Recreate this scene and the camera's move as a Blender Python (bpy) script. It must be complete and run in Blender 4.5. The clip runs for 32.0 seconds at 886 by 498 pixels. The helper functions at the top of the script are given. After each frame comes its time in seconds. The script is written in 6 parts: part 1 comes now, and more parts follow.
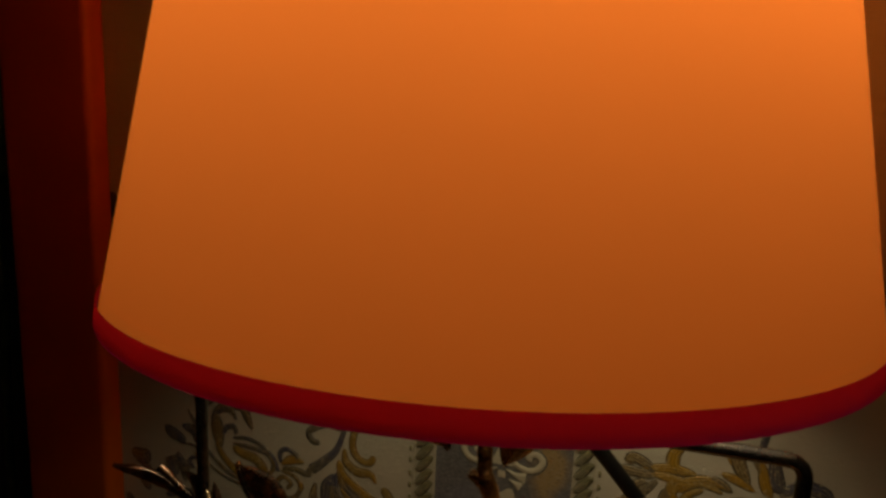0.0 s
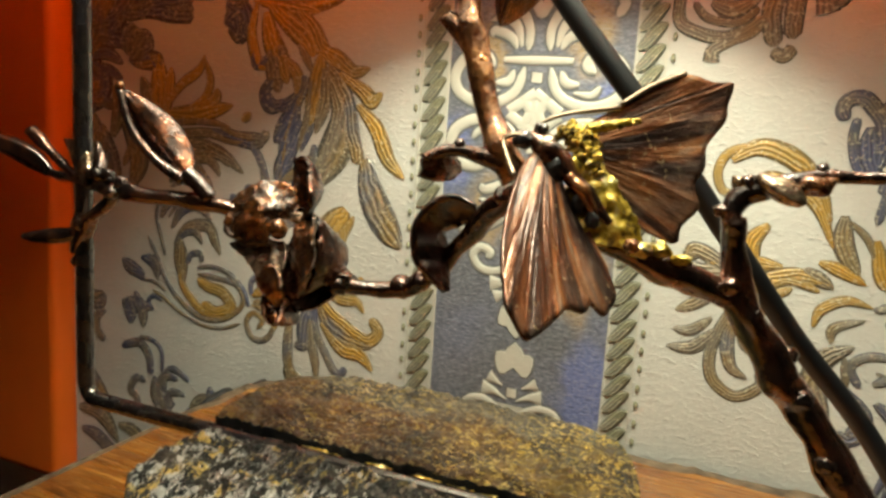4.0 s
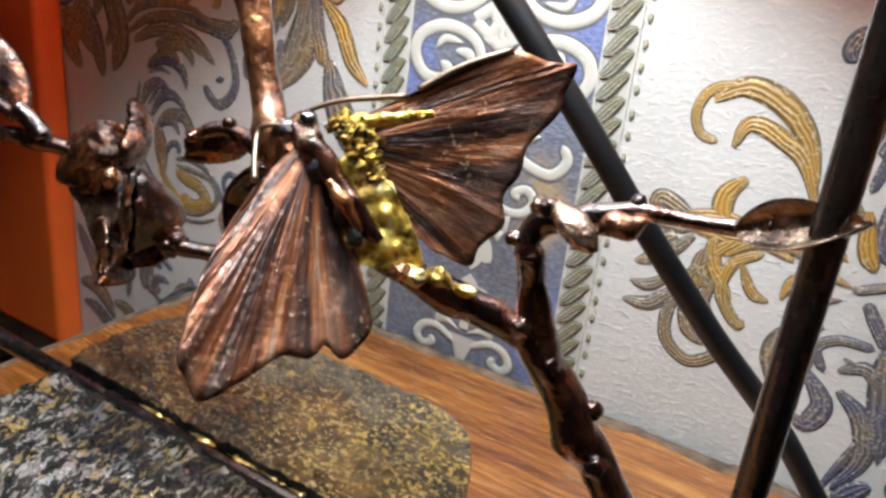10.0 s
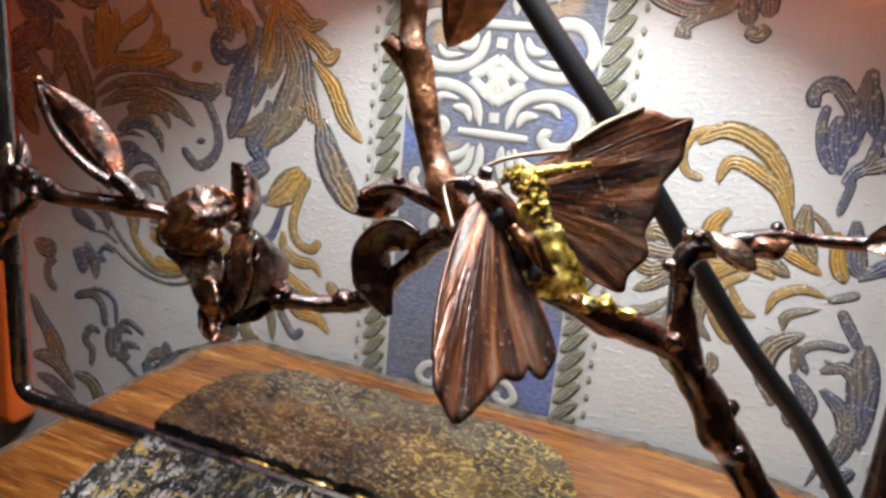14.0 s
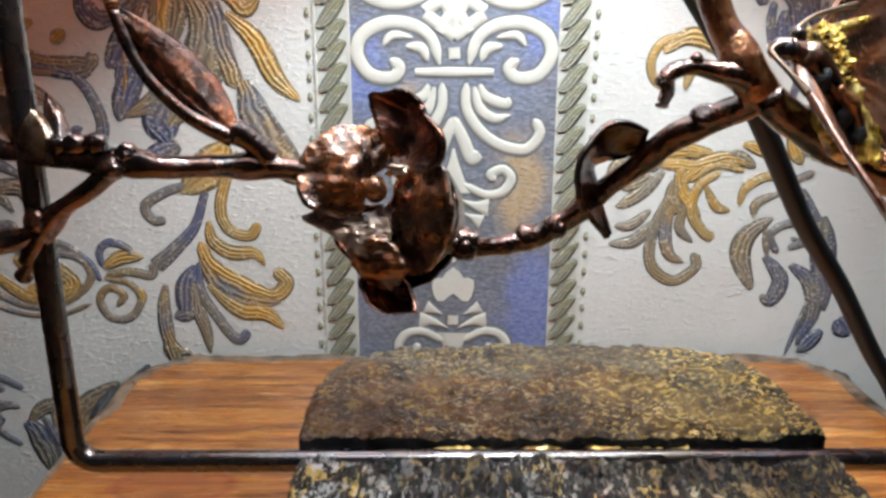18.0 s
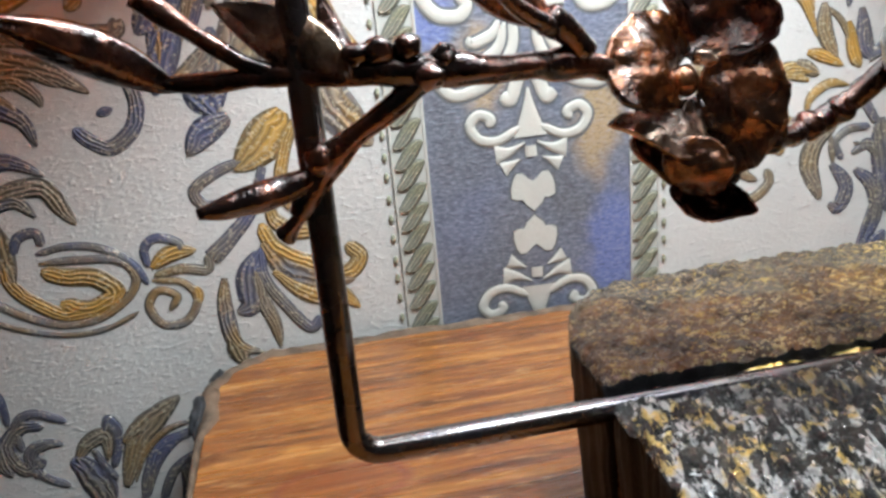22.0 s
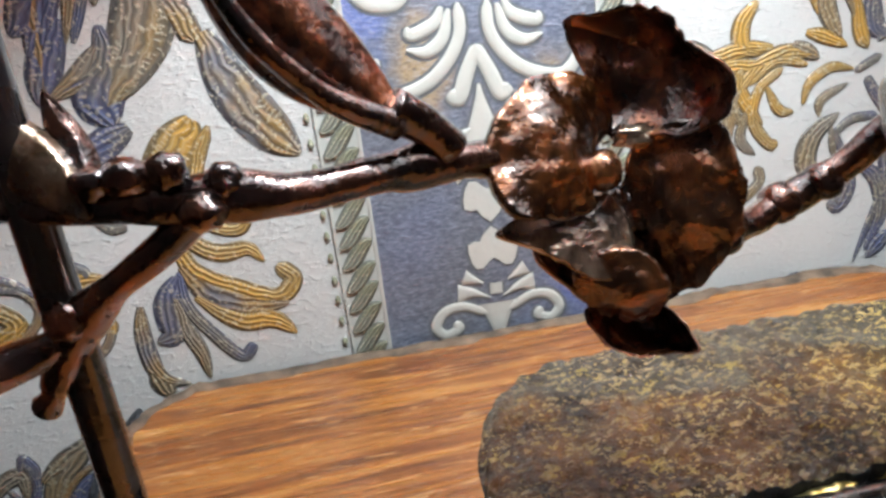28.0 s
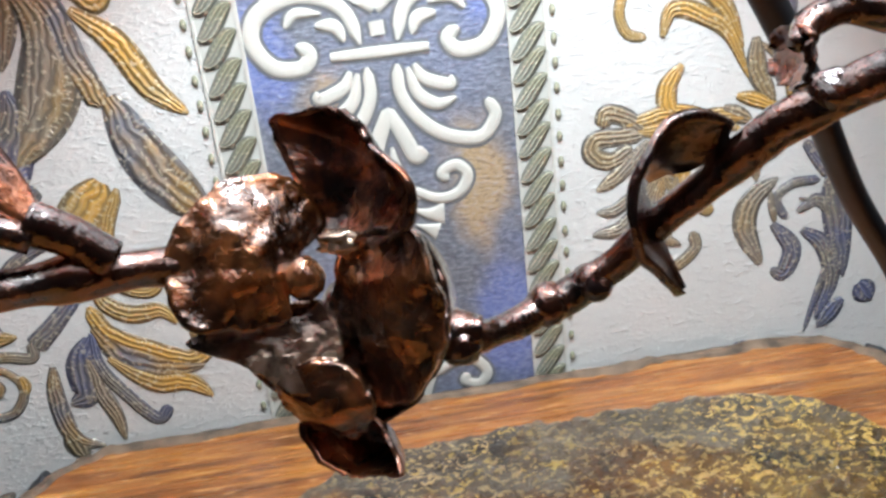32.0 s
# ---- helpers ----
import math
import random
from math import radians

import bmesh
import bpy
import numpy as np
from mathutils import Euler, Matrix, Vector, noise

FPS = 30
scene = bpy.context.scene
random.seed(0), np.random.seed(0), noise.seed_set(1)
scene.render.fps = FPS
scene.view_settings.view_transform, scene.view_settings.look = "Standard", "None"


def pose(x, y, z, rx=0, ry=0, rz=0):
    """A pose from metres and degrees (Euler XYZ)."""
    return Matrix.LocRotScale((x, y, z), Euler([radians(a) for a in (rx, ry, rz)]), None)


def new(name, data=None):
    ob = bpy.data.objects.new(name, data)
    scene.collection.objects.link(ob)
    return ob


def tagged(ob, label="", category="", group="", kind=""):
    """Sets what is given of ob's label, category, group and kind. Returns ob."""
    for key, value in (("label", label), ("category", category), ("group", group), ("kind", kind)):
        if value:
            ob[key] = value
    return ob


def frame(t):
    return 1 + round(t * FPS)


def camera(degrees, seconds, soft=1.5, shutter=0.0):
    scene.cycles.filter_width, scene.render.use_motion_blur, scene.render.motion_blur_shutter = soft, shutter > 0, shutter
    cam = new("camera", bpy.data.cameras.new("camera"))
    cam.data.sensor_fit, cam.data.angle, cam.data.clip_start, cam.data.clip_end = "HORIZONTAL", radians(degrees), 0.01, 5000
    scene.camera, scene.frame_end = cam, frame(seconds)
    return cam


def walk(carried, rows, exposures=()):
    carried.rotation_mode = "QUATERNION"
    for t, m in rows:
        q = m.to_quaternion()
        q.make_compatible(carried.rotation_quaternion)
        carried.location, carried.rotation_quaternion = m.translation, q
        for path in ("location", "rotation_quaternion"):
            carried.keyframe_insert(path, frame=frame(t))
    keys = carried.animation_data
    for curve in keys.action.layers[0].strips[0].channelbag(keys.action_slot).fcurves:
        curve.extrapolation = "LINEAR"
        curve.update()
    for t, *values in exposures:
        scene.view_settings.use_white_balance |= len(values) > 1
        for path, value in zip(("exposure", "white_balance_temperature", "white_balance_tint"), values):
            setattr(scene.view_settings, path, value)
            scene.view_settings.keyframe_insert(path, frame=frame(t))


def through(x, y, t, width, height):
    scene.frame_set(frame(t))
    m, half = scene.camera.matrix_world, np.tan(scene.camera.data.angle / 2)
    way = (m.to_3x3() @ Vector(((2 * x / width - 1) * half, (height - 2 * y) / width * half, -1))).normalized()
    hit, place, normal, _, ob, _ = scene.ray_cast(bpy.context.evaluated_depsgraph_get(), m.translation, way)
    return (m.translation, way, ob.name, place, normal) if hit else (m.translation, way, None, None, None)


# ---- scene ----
cam = camera(61.9, 32.0, soft=2.9)
ROWS = [
    (0, 0.0311, -0.3055, 0.2194, 19.45, -11.48, 2.48),
    (0.5, 0.0271, -0.3055, 0.2034, 20.45, -11.48, 2.48),
    (1, 0.0211, -0.3009, 0.1816, 21.73, -12.7, 3.72),
    (1.5, 0.023, -0.2914, 0.1621, 21.72, -12.16, 3.6),
    (2, 0.0225, -0.2856, 0.1467, 21.74, -12.8, 3.5),
    (2.5, 0.0238, -0.2777, 0.1352, 21.25, -12.26, 2.95),
    (3, 0.0264, -0.2697, 0.1248, 21.06, -10.97, 3.53),
    (3.5, 0.0294, -0.2595, 0.111, 21.75, -9.8, 3.83),
    (5.5, 0.05, -0.2199, 0.0983, 29.09, -7.19, 3.6),
    (6, 0.0598, -0.2151, 0.1007, 30.44, -7.64, 4.29),
    (6.5, 0.0653, -0.2126, 0.1047, 31.58, -8.85, 4.67),
    (7, 0.0706, -0.2094, 0.1067, 32.6, -11.26, 5.92),
    (7.5, 0.074, -0.2075, 0.1107, 32.69, -13.39, 6.37),
    (8, 0.0768, -0.2058, 0.1135, 32.24, -15.28, 6.48),
    (8.5, 0.0747, -0.2046, 0.1168, 31.28, -16.99, 6.57),
    (9, 0.0711, -0.206, 0.1178, 30.45, -18.95, 6.85),
    (9.5, 0.0661, -0.2073, 0.1216, 29.66, -20.24, 6.94),
    (10, 0.0616, -0.207, 0.1242, 29.44, -20.18, 6.51),
    (10.5, 0.0584, -0.209, 0.1249, 28.95, -20.54, 6.27),
    (11, 0.0523, -0.2122, 0.1259, 28.6, -19.76, 4.66),
    (11.5, 0.0441, -0.2185, 0.1282, 27.9, -17.9, 4.28),
    (12, 0.0429, -0.2225, 0.1305, 27.39, -17.55, 4.52),
    (12.5, 0.0452, -0.2235, 0.1308, 26.27, -15.74, 3.9),
    (13, 0.0429, -0.228, 0.1276, 25.5, -16.5, 4.68),
    (13.5, 0.0383, -0.2337, 0.1307, 22.55, -14.76, 5.25),
    (14, 0.0321, -0.2372, 0.1232, 20.61, -15.57, 5.45),
    (14.5, 0.0272, -0.2364, 0.1216, 16.65, -14.85, 4.77),
    (16.5, -0.0155, -0.2405, 0.1148, 5.45, -13.97, 2.83),
    (17, -0.0288, -0.2428, 0.1109, 2.87, -13.46, 2.68),
    (17.5, -0.0361, -0.2404, 0.1068, 0.53, -14.26, 1.78),
    (18, -0.0487, -0.2369, 0.1047, -0.46, -15.82, 0.14),
    (18.5, -0.0589, -0.234, 0.1018, -2.37, -16.8, 0.09),
    (19, -0.065, -0.2334, 0.098, -3.95, -18.13, -1.39),
    (19.5, -0.0734, -0.2325, 0.0941, -5.03, -17.8, -2.03),
    (20, -0.083, -0.2309, 0.086, -6.13, -17.84, -2.74),
    (20.5, -0.0894, -0.2281, 0.0879, -7.42, -16.59, -3.67),
    (21, -0.0951, -0.2264, 0.0892, -8.41, -16.39, -4.38),
    (21.5, -0.1011, -0.2234, 0.0899, -9.44, -17.03, -4.66),
    (22, -0.1093, -0.2179, 0.0932, -9.33, -17.31, -5.23),
    (22.5, -0.1153, -0.214, 0.0971, -10.06, -18.08, -5.5),
    (23, -0.1279, -0.2136, 0.1009, -10.21, -18.4, -6.35),
    (23.5, -0.134, -0.2129, 0.1008, -10.08, -18.9, -6.83),
    (24, -0.1309, -0.2127, 0.1027, -10.75, -19.54, -6.76),
    (24.5, -0.1222, -0.2143, 0.1091, -11.23, -20.3, -6.73),
    (26.5, -0.1013, -0.2085, 0.116, -7.8, -24.9, -6.04),
    (27, -0.0958, -0.1989, 0.1115, -8, -23.57, -6.7),
    (27.5, -0.0868, -0.1917, 0.1039, -8.51, -22.89, -6.31),
    (28, -0.0847, -0.19, 0.1039, -8.13, -21.86, -6.47),
    (28.5, -0.0816, -0.1892, 0.1006, -7.62, -20.8, -6.58),
    (29, -0.0761, -0.1871, 0.1029, -7.51, -19.8, -6.49),
    (29.5, -0.0755, -0.1854, 0.1083, -6.17, -18.5, -7.83),
    (30, -0.0768, -0.1856, 0.1063, -5.1, -18.35, -7.94),
    (30.5, -0.0715, -0.1873, 0.1033, -5.23, -18.59, -7.31),
    (31, -0.0655, -0.1901, 0.1027, -4.98, -18.8, -7.27),
    (31.5, -0.0587, -0.1912, 0.1031, -5.02, -18.65, -7.07),
    (32, -0.0515, -0.1889, 0.1051, -5.46, -18.44, -6.57),
]
EXPOSURES = [(0.0, -3.1, 12500, 2), (1.0, -2.25, 12000, -5), (1.5, -1.0, 8700, -9), (2.0, -0.95, 8000, -15), (3.5, -0.22, 7400, -13), (5.5, 0.05, 5400, 7), (14.5, 0.05, 5250, 8), (17.0, 0.1, 5200, 5), (22.0, 0.3, 5100, 4), (32.0, 0.35, 5050, 5)]
walk(cam, [(t, pose(x, y, z, 90 + pitch, 0, yaw) @ pose(0, 0, 0, 0, 0, roll)) for t, x, y, z, yaw, pitch, roll in ROWS], EXPOSURES)

# ---- light ----
world = bpy.data.worlds.new("room")
scene.world = world
world.use_nodes = True
world.node_tree.nodes["Background"].inputs[0].default_value = (0.9, 0.85, 0.8, 1)
world.node_tree.nodes["Background"].inputs[1].default_value = 0.1
bulb_light = bpy.data.lights.new("bulb_light", "POINT")
bulb_light.energy, bulb_light.color, bulb_light.shadow_soft_size = 5.9, (1.0, 0.93, 0.82), 0.045
bulb_lamp = new("bulb_light", bulb_light)
bulb_lamp.location = (0.0, -0.134, 0.297)

# ---- helpers of this scene ----
def part(name, bm, material, parent=None, label="", smooth=True):
    me = bpy.data.meshes.new(name)
    bm.to_mesh(me)
    bm.free()
    for p in me.polygons:
        p.use_smooth = smooth
    for m in material if isinstance(material, (list, tuple)) else [material]:
        me.materials.append(m)
    ob = new(name, me)
    if parent:
        ob.parent = parent
    if label:
        ob["label"] = label
    return ob


def box_bm(x0, x1, y0, y1, z0, z1, bevel=0.0, seg=2):
    bm = bmesh.new()
    bmesh.ops.create_cube(bm, size=1.0, matrix=Matrix.LocRotScale(((x0 + x1) / 2, (y0 + y1) / 2, (z0 + z1) / 2), None, (x1 - x0, y1 - y0, z1 - z0)))
    if bevel:
        bmesh.ops.bevel(bm, geom=bm.edges[:], offset=bevel, segments=seg, affect="EDGES", profile=0.7)
    return bm


def mm(*p):
    """Millimetres to a point in metres."""
    return Vector(p) / 1000


def spline(points, n):
    """Catmull-Rom through points, n steps to a span."""
    p = [Vector(q) for q in points]
    p = [2 * p[0] - p[1]] + p + [2 * p[-1] - p[-2]]
    out = []
    for i in range(1, len(p) - 2):
        for k in range(n):
            t = k / n
            a, b, c, d = p[i - 1], p[i], p[i + 1], p[i + 2]
            out.append(0.5 * (2 * b + (c - a) * t + (2 * a - 5 * b + 4 * c - d) * t * t + (3 * b - a - 3 * c + d) * t ** 3))
    out.append(p[-2])
    return out


def tube_into(bm, points, radii, sides=12, n=6, wob=0.0, freq=300.0, caps=True):
    """A round stem through points with radii, with knobbly wobble."""
    c = spline(points, n)
    r = [q.x for q in spline([(x, 0, 0) for x in radii], n)]
    tang = [(c[min(i + 1, len(c) - 1)] - c[max(i - 1, 0)]).normalized() for i in range(len(c))]
    ref = Vector((0, 0, 1)) if abs(tang[0].z) < 0.9 else Vector((1, 0, 0))
    u = tang[0].cross(ref).normalized()
    rings = []
    for i, q in enumerate(c):
        u = (u - tang[i] * u.dot(tang[i])).normalized()
        v = tang[i].cross(u)
        ring = []
        for k in range(sides):
            a = 2 * math.pi * k / sides
            d = u * math.cos(a) + v * math.sin(a)
            w = 1 + wob * noise.noise((q + d * r[i]) * freq)
            ring.append(bm.verts.new(q + d * r[i] * w))
        rings.append(ring)
    for a, b in zip(rings, rings[1:]):
        for k in range(sides):
            bm.faces.new((a[k], a[(k + 1) % sides], b[(k + 1) % sides], b[k]))
    if caps:
        bm.faces.new(rings[0][::-1])
        bm.faces.new(rings[-1])
    return bm


def tube_bm(points, radii, **kw):
    return tube_into(bmesh.new(), points, radii, **kw)


def lathe_bm(profile, x, y, sides=48, close=False):
    """A body of revolution about a vertical axis through x, y; profile of (radius, z)."""
    bm = bmesh.new()
    rings = [[bm.verts.new((x + r * math.cos(2 * math.pi * k / sides), y + r * math.sin(2 * math.pi * k / sides), z)) for k in range(sides)] for r, z in profile]
    for a, b in zip(rings, rings[1:]):
        for k in range(sides):
            bm.faces.new((a[k], a[(k + 1) % sides], b[(k + 1) % sides], b[k]))
    if close:
        bm.faces.new(rings[0][::-1])
        bm.faces.new(rings[-1])
    return bm


# ---- materials ----
def material(name):
    m = bpy.data.materials.new(name)
    m.use_nodes = True
    return m, m.node_tree, m.node_tree.nodes["Principled BSDF"]


def link(t, a, b):
    t.links.new(a, b)


def coords(t, kind="Object", scale=(1, 1, 1)):
    tc, mp = t.nodes.new("ShaderNodeTexCoord"), t.nodes.new("ShaderNodeMapping")
    mp.inputs["Scale"].default_value = scale
    link(t, tc.outputs[kind], mp.inputs["Vector"])
    return mp.outputs["Vector"]


def noise_tex(t, vec, scale, detail=4.0, rough=0.55, distort=0.0):
    n = t.nodes.new("ShaderNodeTexNoise")
    n.inputs["Scale"].default_value, n.inputs["Detail"].default_value = scale, detail
    n.inputs["Roughness"].default_value, n.inputs["Distortion"].default_value = rough, distort
    link(t, vec, n.inputs["Vector"])
    return n.outputs["Fac"]


def ramp(t, fac, *stops):
    r = t.nodes.new("ShaderNodeValToRGB")
    e = r.color_ramp.elements
    while len(e) < len(stops):
        e.new(0.5)
    for el, (pos, col) in zip(e, stops):
        el.position = pos
        el.color = (col, col, col, 1) if isinstance(col, (int, float)) else (*col, 1)
    link(t, fac, r.inputs["Fac"])
    return r.outputs["Color"]


def mix(t, fac, a, b, mode="MIX"):
    m = t.nodes.new("ShaderNodeMix")
    m.data_type, m.blend_type = "RGBA", mode
    for value, slot in ((fac, 0), (a, 6), (b, 7)):
        if hasattr(value, "links"):
            link(t, value, m.inputs[slot])
        elif isinstance(value, (int, float)):
            m.inputs[slot].default_value = value if slot == 0 else (value, value, value, 1)
        else:
            m.inputs[slot].default_value = (*value, 1)
    return m.outputs[2]


def maths(t, op, a, b=0.5):
    m = t.nodes.new("ShaderNodeMath")
    m.operation = op
    for value, slot in ((a, 0), (b, 1)):
        if hasattr(value, "links"):
            link(t, value, m.inputs[slot])
        else:
            m.inputs[slot].default_value = value
    return m.outputs[0]


def bump(t, b, height, strength=0.5, distance=0.0005):
    n = t.nodes.new("ShaderNodeBump")
    n.inputs["Strength"].default_value, n.inputs["Distance"].default_value = strength, distance
    link(t, height, n.inputs["Height"])
    link(t, n.outputs["Normal"], b.inputs["Normal"])
    link(t, n.outputs["Normal"], b.inputs["Coat Normal"])


def put(t, b, **kw):
    for key, value in kw.items():
        slot = b.inputs[key.replace("_", " ").title().replace("Ior", "IOR")]
        if hasattr(value, "links"):
            link(t, value, slot)
        elif isinstance(value, tuple):
            slot.default_value = (*value, 1)
        else:
            slot.default_value = value


def paper_material():
    m, t, b = material("wallpaper_cream")
    v = coords(t)
    big = noise_tex(t, v, 14, 3)
    col = ramp(t, big, (0.3, (0.48, 0.465, 0.43)), (0.7, (0.57, 0.555, 0.515)))
    fine = noise_tex(t, v, 420, 3, 0.6)
    col = mix(t, maths(t, "MULTIPLY", ramp(t, fine, (0.55, 0.0), (0.75, 1.0)), 0.25), col, (0.4, 0.385, 0.35))
    put(t, b, base_color=col, roughness=0.55)
    crease = noise_tex(t, coords(t, "Object", (1, 1, 1.6)), 460, 4, 0.62, 0.4)
    crease = mix(t, 0.5, crease, ramp(t, crease, (0.5, 0.0), (0.62, 1.0)))
    dash = ramp(t, noise_tex(t, coords(t, "Object", (0.75, 1, 1.9)), 330, 2, 0.5, 0.8), (0.6, 0.0), (0.66, 1.0))
    bump(t, b, mix(t, 0.6, crease, dash), 0.4, 0.001)
    return m


def spot(t, x, z, rx, rz):
    """A soft oval patch on the wall, one in its middle and nought outside."""
    mp, g = t.nodes.new("ShaderNodeMapping"), t.nodes.new("ShaderNodeTexGradient")
    tc, wob = t.nodes.new("ShaderNodeTexCoord"), t.nodes.new("ShaderNodeVectorMath")
    g.gradient_type = "QUADRATIC_SPHERE"
    n = t.nodes.new("ShaderNodeTexNoise")
    n.inputs["Scale"].default_value = 90
    link(t, tc.outputs["Object"], n.inputs["Vector"])
    wob.operation = "MULTIPLY_ADD"
    link(t, n.outputs["Color"], wob.inputs[0])
    wob.inputs[1].default_value = (0.014, 0, 0.02)
    link(t, tc.outputs["Object"], wob.inputs[2])
    mp.vector_type = "TEXTURE"
    mp.inputs["Location"].default_value, mp.inputs["Scale"].default_value = (x / 1000 + 0.007, 0, z / 1000 + 0.01), (rx / 1000, 1, rz / 1000)
    link(t, wob.outputs[0], mp.inputs["Vector"])
    link(t, mp.outputs["Vector"], g.inputs["Vector"])
    return ramp(t, g.outputs["Fac"], (0.05, 0.0), (0.4, 1.0))


def band_material():
    m, t, b = material("wallpaper_blue_band")
    v = coords(t)
    patch = noise_tex(t, coords(t, "Object", (1, 1, 0.5)), 30, 2, 0.5, 0.4)
    col = ramp(t, patch, (0.36, (0.115, 0.115, 0.125)), (0.52, (0.13, 0.135, 0.165)), (0.68, (0.13, 0.14, 0.2)))
    for x, z, rx, rz in ((-17, 18, 17, 34), (-17, 112, 12, 26), (-72, 96, 12, 28), (-17, -60, 16, 36), (-70, -62, 14, 36), (-17, 180, 14, 36)):
        col = mix(t, maths(t, "MULTIPLY", spot(t, x, z, rx, rz), 0.7), col, (0.13, 0.165, 0.4))
    for x, z, rx, rz in ((-22, 60, 15, 30), (-58, 78, 13, 20), (-26, 140, 14, 24), (-62, 132, 13, 20), (-24, -20, 14, 20)):
        col = mix(t, maths(t, "MULTIPLY", spot(t, x, z, rx, rz), 0.75), col, (0.4, 0.27, 0.11))
    grain = noise_tex(t, coords(t, "Object", (0.6, 1, 1.4)), 900, 2, 0.7)
    col = mix(t, ramp(t, grain, (0.48, 0.0), (0.72, 0.5)), col, (0.32, 0.33, 0.38))
    col = mix(t, ramp(t, grain, (0.28, 0.6), (0.46, 0.0)), col, (0.05, 0.05, 0.07))
    put(t, b, base_color=col, roughness=0.5)
    bump(t, b, grain, 0.6, 0.0006)
    return m


def leaf_material(name, one, two, dark):
    """Printed and embossed leaf: a dark outline, dashes of glitter inside it and fine stripes along the middle."""
    m, t, b = material(name)
    uv = coords(t, "UV")
    sep = t.nodes.new("ShaderNodeSeparateXYZ")
    link(t, uv, sep.inputs[0])
    v = coords(t)
    side = maths(t, "ABSOLUTE", sep.outputs[0])
    col = mix(t, ramp(t, noise_tex(t, v, 60, 2), (0.4, 0.0), (0.6, 1.0)), one, two)
    wob = maths(t, "MULTIPLY", maths(t, "SUBTRACT", noise_tex(t, v, 160, 2), 0.5), 0.9)
    lines = maths(t, "SINE", maths(t, "MULTIPLY", maths(t, "ADD", sep.outputs[0], wob), 13.0))
    col = mix(t, maths(t, "MULTIPLY", ramp(t, maths(t, "MULTIPLY", lines, -1.0), (0.1, 0.0), (0.8, 1.0)), 0.55), col, dark)
    col = mix(t, maths(t, "MULTIPLY", ramp(t, lines, (0.7, 0.0), (0.95, 1.0)), 0.2), col, (0.5, 0.46, 0.36))
    edge = ramp(t, side, (0.68, 0.0), (0.8, 1.0))
    col = mix(t, maths(t, "MULTIPLY", edge, 0.8), col, dark)
    inner = ramp(t, side, (0.4, 0.0), (0.47, 1.0), (0.62, 1.0), (0.7, 0.0))
    dash = ramp(t, maths(t, "SINE", maths(t, "MULTIPLY", maths(t, "ADD", sep.outputs[1], maths(t, "MULTIPLY", noise_tex(t, v, 300, 2), 1.6)), 4.6)), (0.35, 0.0), (0.75, 1.0))
    speck = ramp(t, noise_tex(t, v, 800, 1, 0.5), (0.61, 0.0), (0.67, 1.0))
    spark = maths(t, "MAXIMUM", maths(t, "MULTIPLY", maths(t, "MULTIPLY", inner, dash), ramp(t, noise_tex(t, v, 110, 2), (0.42, 0.0), (0.6, 1.0))), maths(t, "MULTIPLY", speck, 0.8))
    col = mix(t, maths(t, "MULTIPLY", spark, 0.55), col, (0.76, 0.69, 0.5))
    put(t, b, base_color=col, roughness=mix(t, spark, 0.5, 0.25), metallic=mix(t, spark, 0.08, 0.45))
    h = mix(t, 0.5, lines, noise_tex(t, v, 800, 2))
    h = mix(t, maths(t, "MULTIPLY", spark, 0.7), h, 1.0)
    bump(t, b, h, 0.55, 0.0005)
    return m


def relief_material(name, one, two, rough=0.5):
    m, t, b = material(name)
    v = coords(t)
    put(t, b, base_color=mix(t, noise_tex(t, v, 300, 4), one, two), roughness=rough)
    bump(t, b, noise_tex(t, v, 600, 3), 0.3, 0.0004)
    return m


def wood_material():
    m, t, b = material("varnished_wood")
    long = coords(t, "Object", (1, 11, 11))
    g = noise_tex(t, long, 12, 6, 0.6, 1.6)
    fib = noise_tex(t, coords(t, "Object", (1, 13, 13)), 48, 4, 0.6)
    col = ramp(t, g, (0.32, (0.075, 0.022, 0.003)), (0.43, (0.18, 0.055, 0.007)), (0.57, (0.3, 0.112, 0.014)), (0.7, (0.46, 0.215, 0.042)))
    col = mix(t, ramp(t, fib, (0.5, 0.0), (0.75, 0.45)), col, (0.18, 0.06, 0.012))
    pale = noise_tex(t, coords(t, "Object", (1, 9, 9)), 85, 3, 0.6, 0.8)
    col = mix(t, ramp(t, pale, (0.58, 0.0), (0.68, 0.55)), col, (0.62, 0.34, 0.12))
    for x, y, rx, ry in ((-113, -79, 17, 9), (40, -60, 12, 7), (-95, -190, 14, 8)):
        ring, g = t.nodes.new("ShaderNodeMapping"), t.nodes.new("ShaderNodeTexGradient")
        ring.vector_type, g.gradient_type = "TEXTURE", "SPHERICAL"
        ring.inputs["Location"].default_value, ring.inputs["Scale"].default_value = (x / 1000, y / 1000, 0), (rx / 1000, ry / 1000, 1)
        link(t, coords(t), ring.inputs["Vector"])
        link(t, ring.outputs["Vector"], g.inputs["Vector"])
        near = g.outputs["Fac"]
        col = mix(t, ramp(t, near, (0.02, 0.0), (0.18, 0.8), (0.3, 0.35), (0.8, 0.5)), col, (0.16, 0.028, 0.006))
    put(t, b, base_color=col, roughness=ramp(t, fib, (0.3, 0.2), (0.7, 0.4)), coat_weight=0.7, coat_roughness=0.08)
    bump(t, b, fib, 0.6, 0.001)
    return m


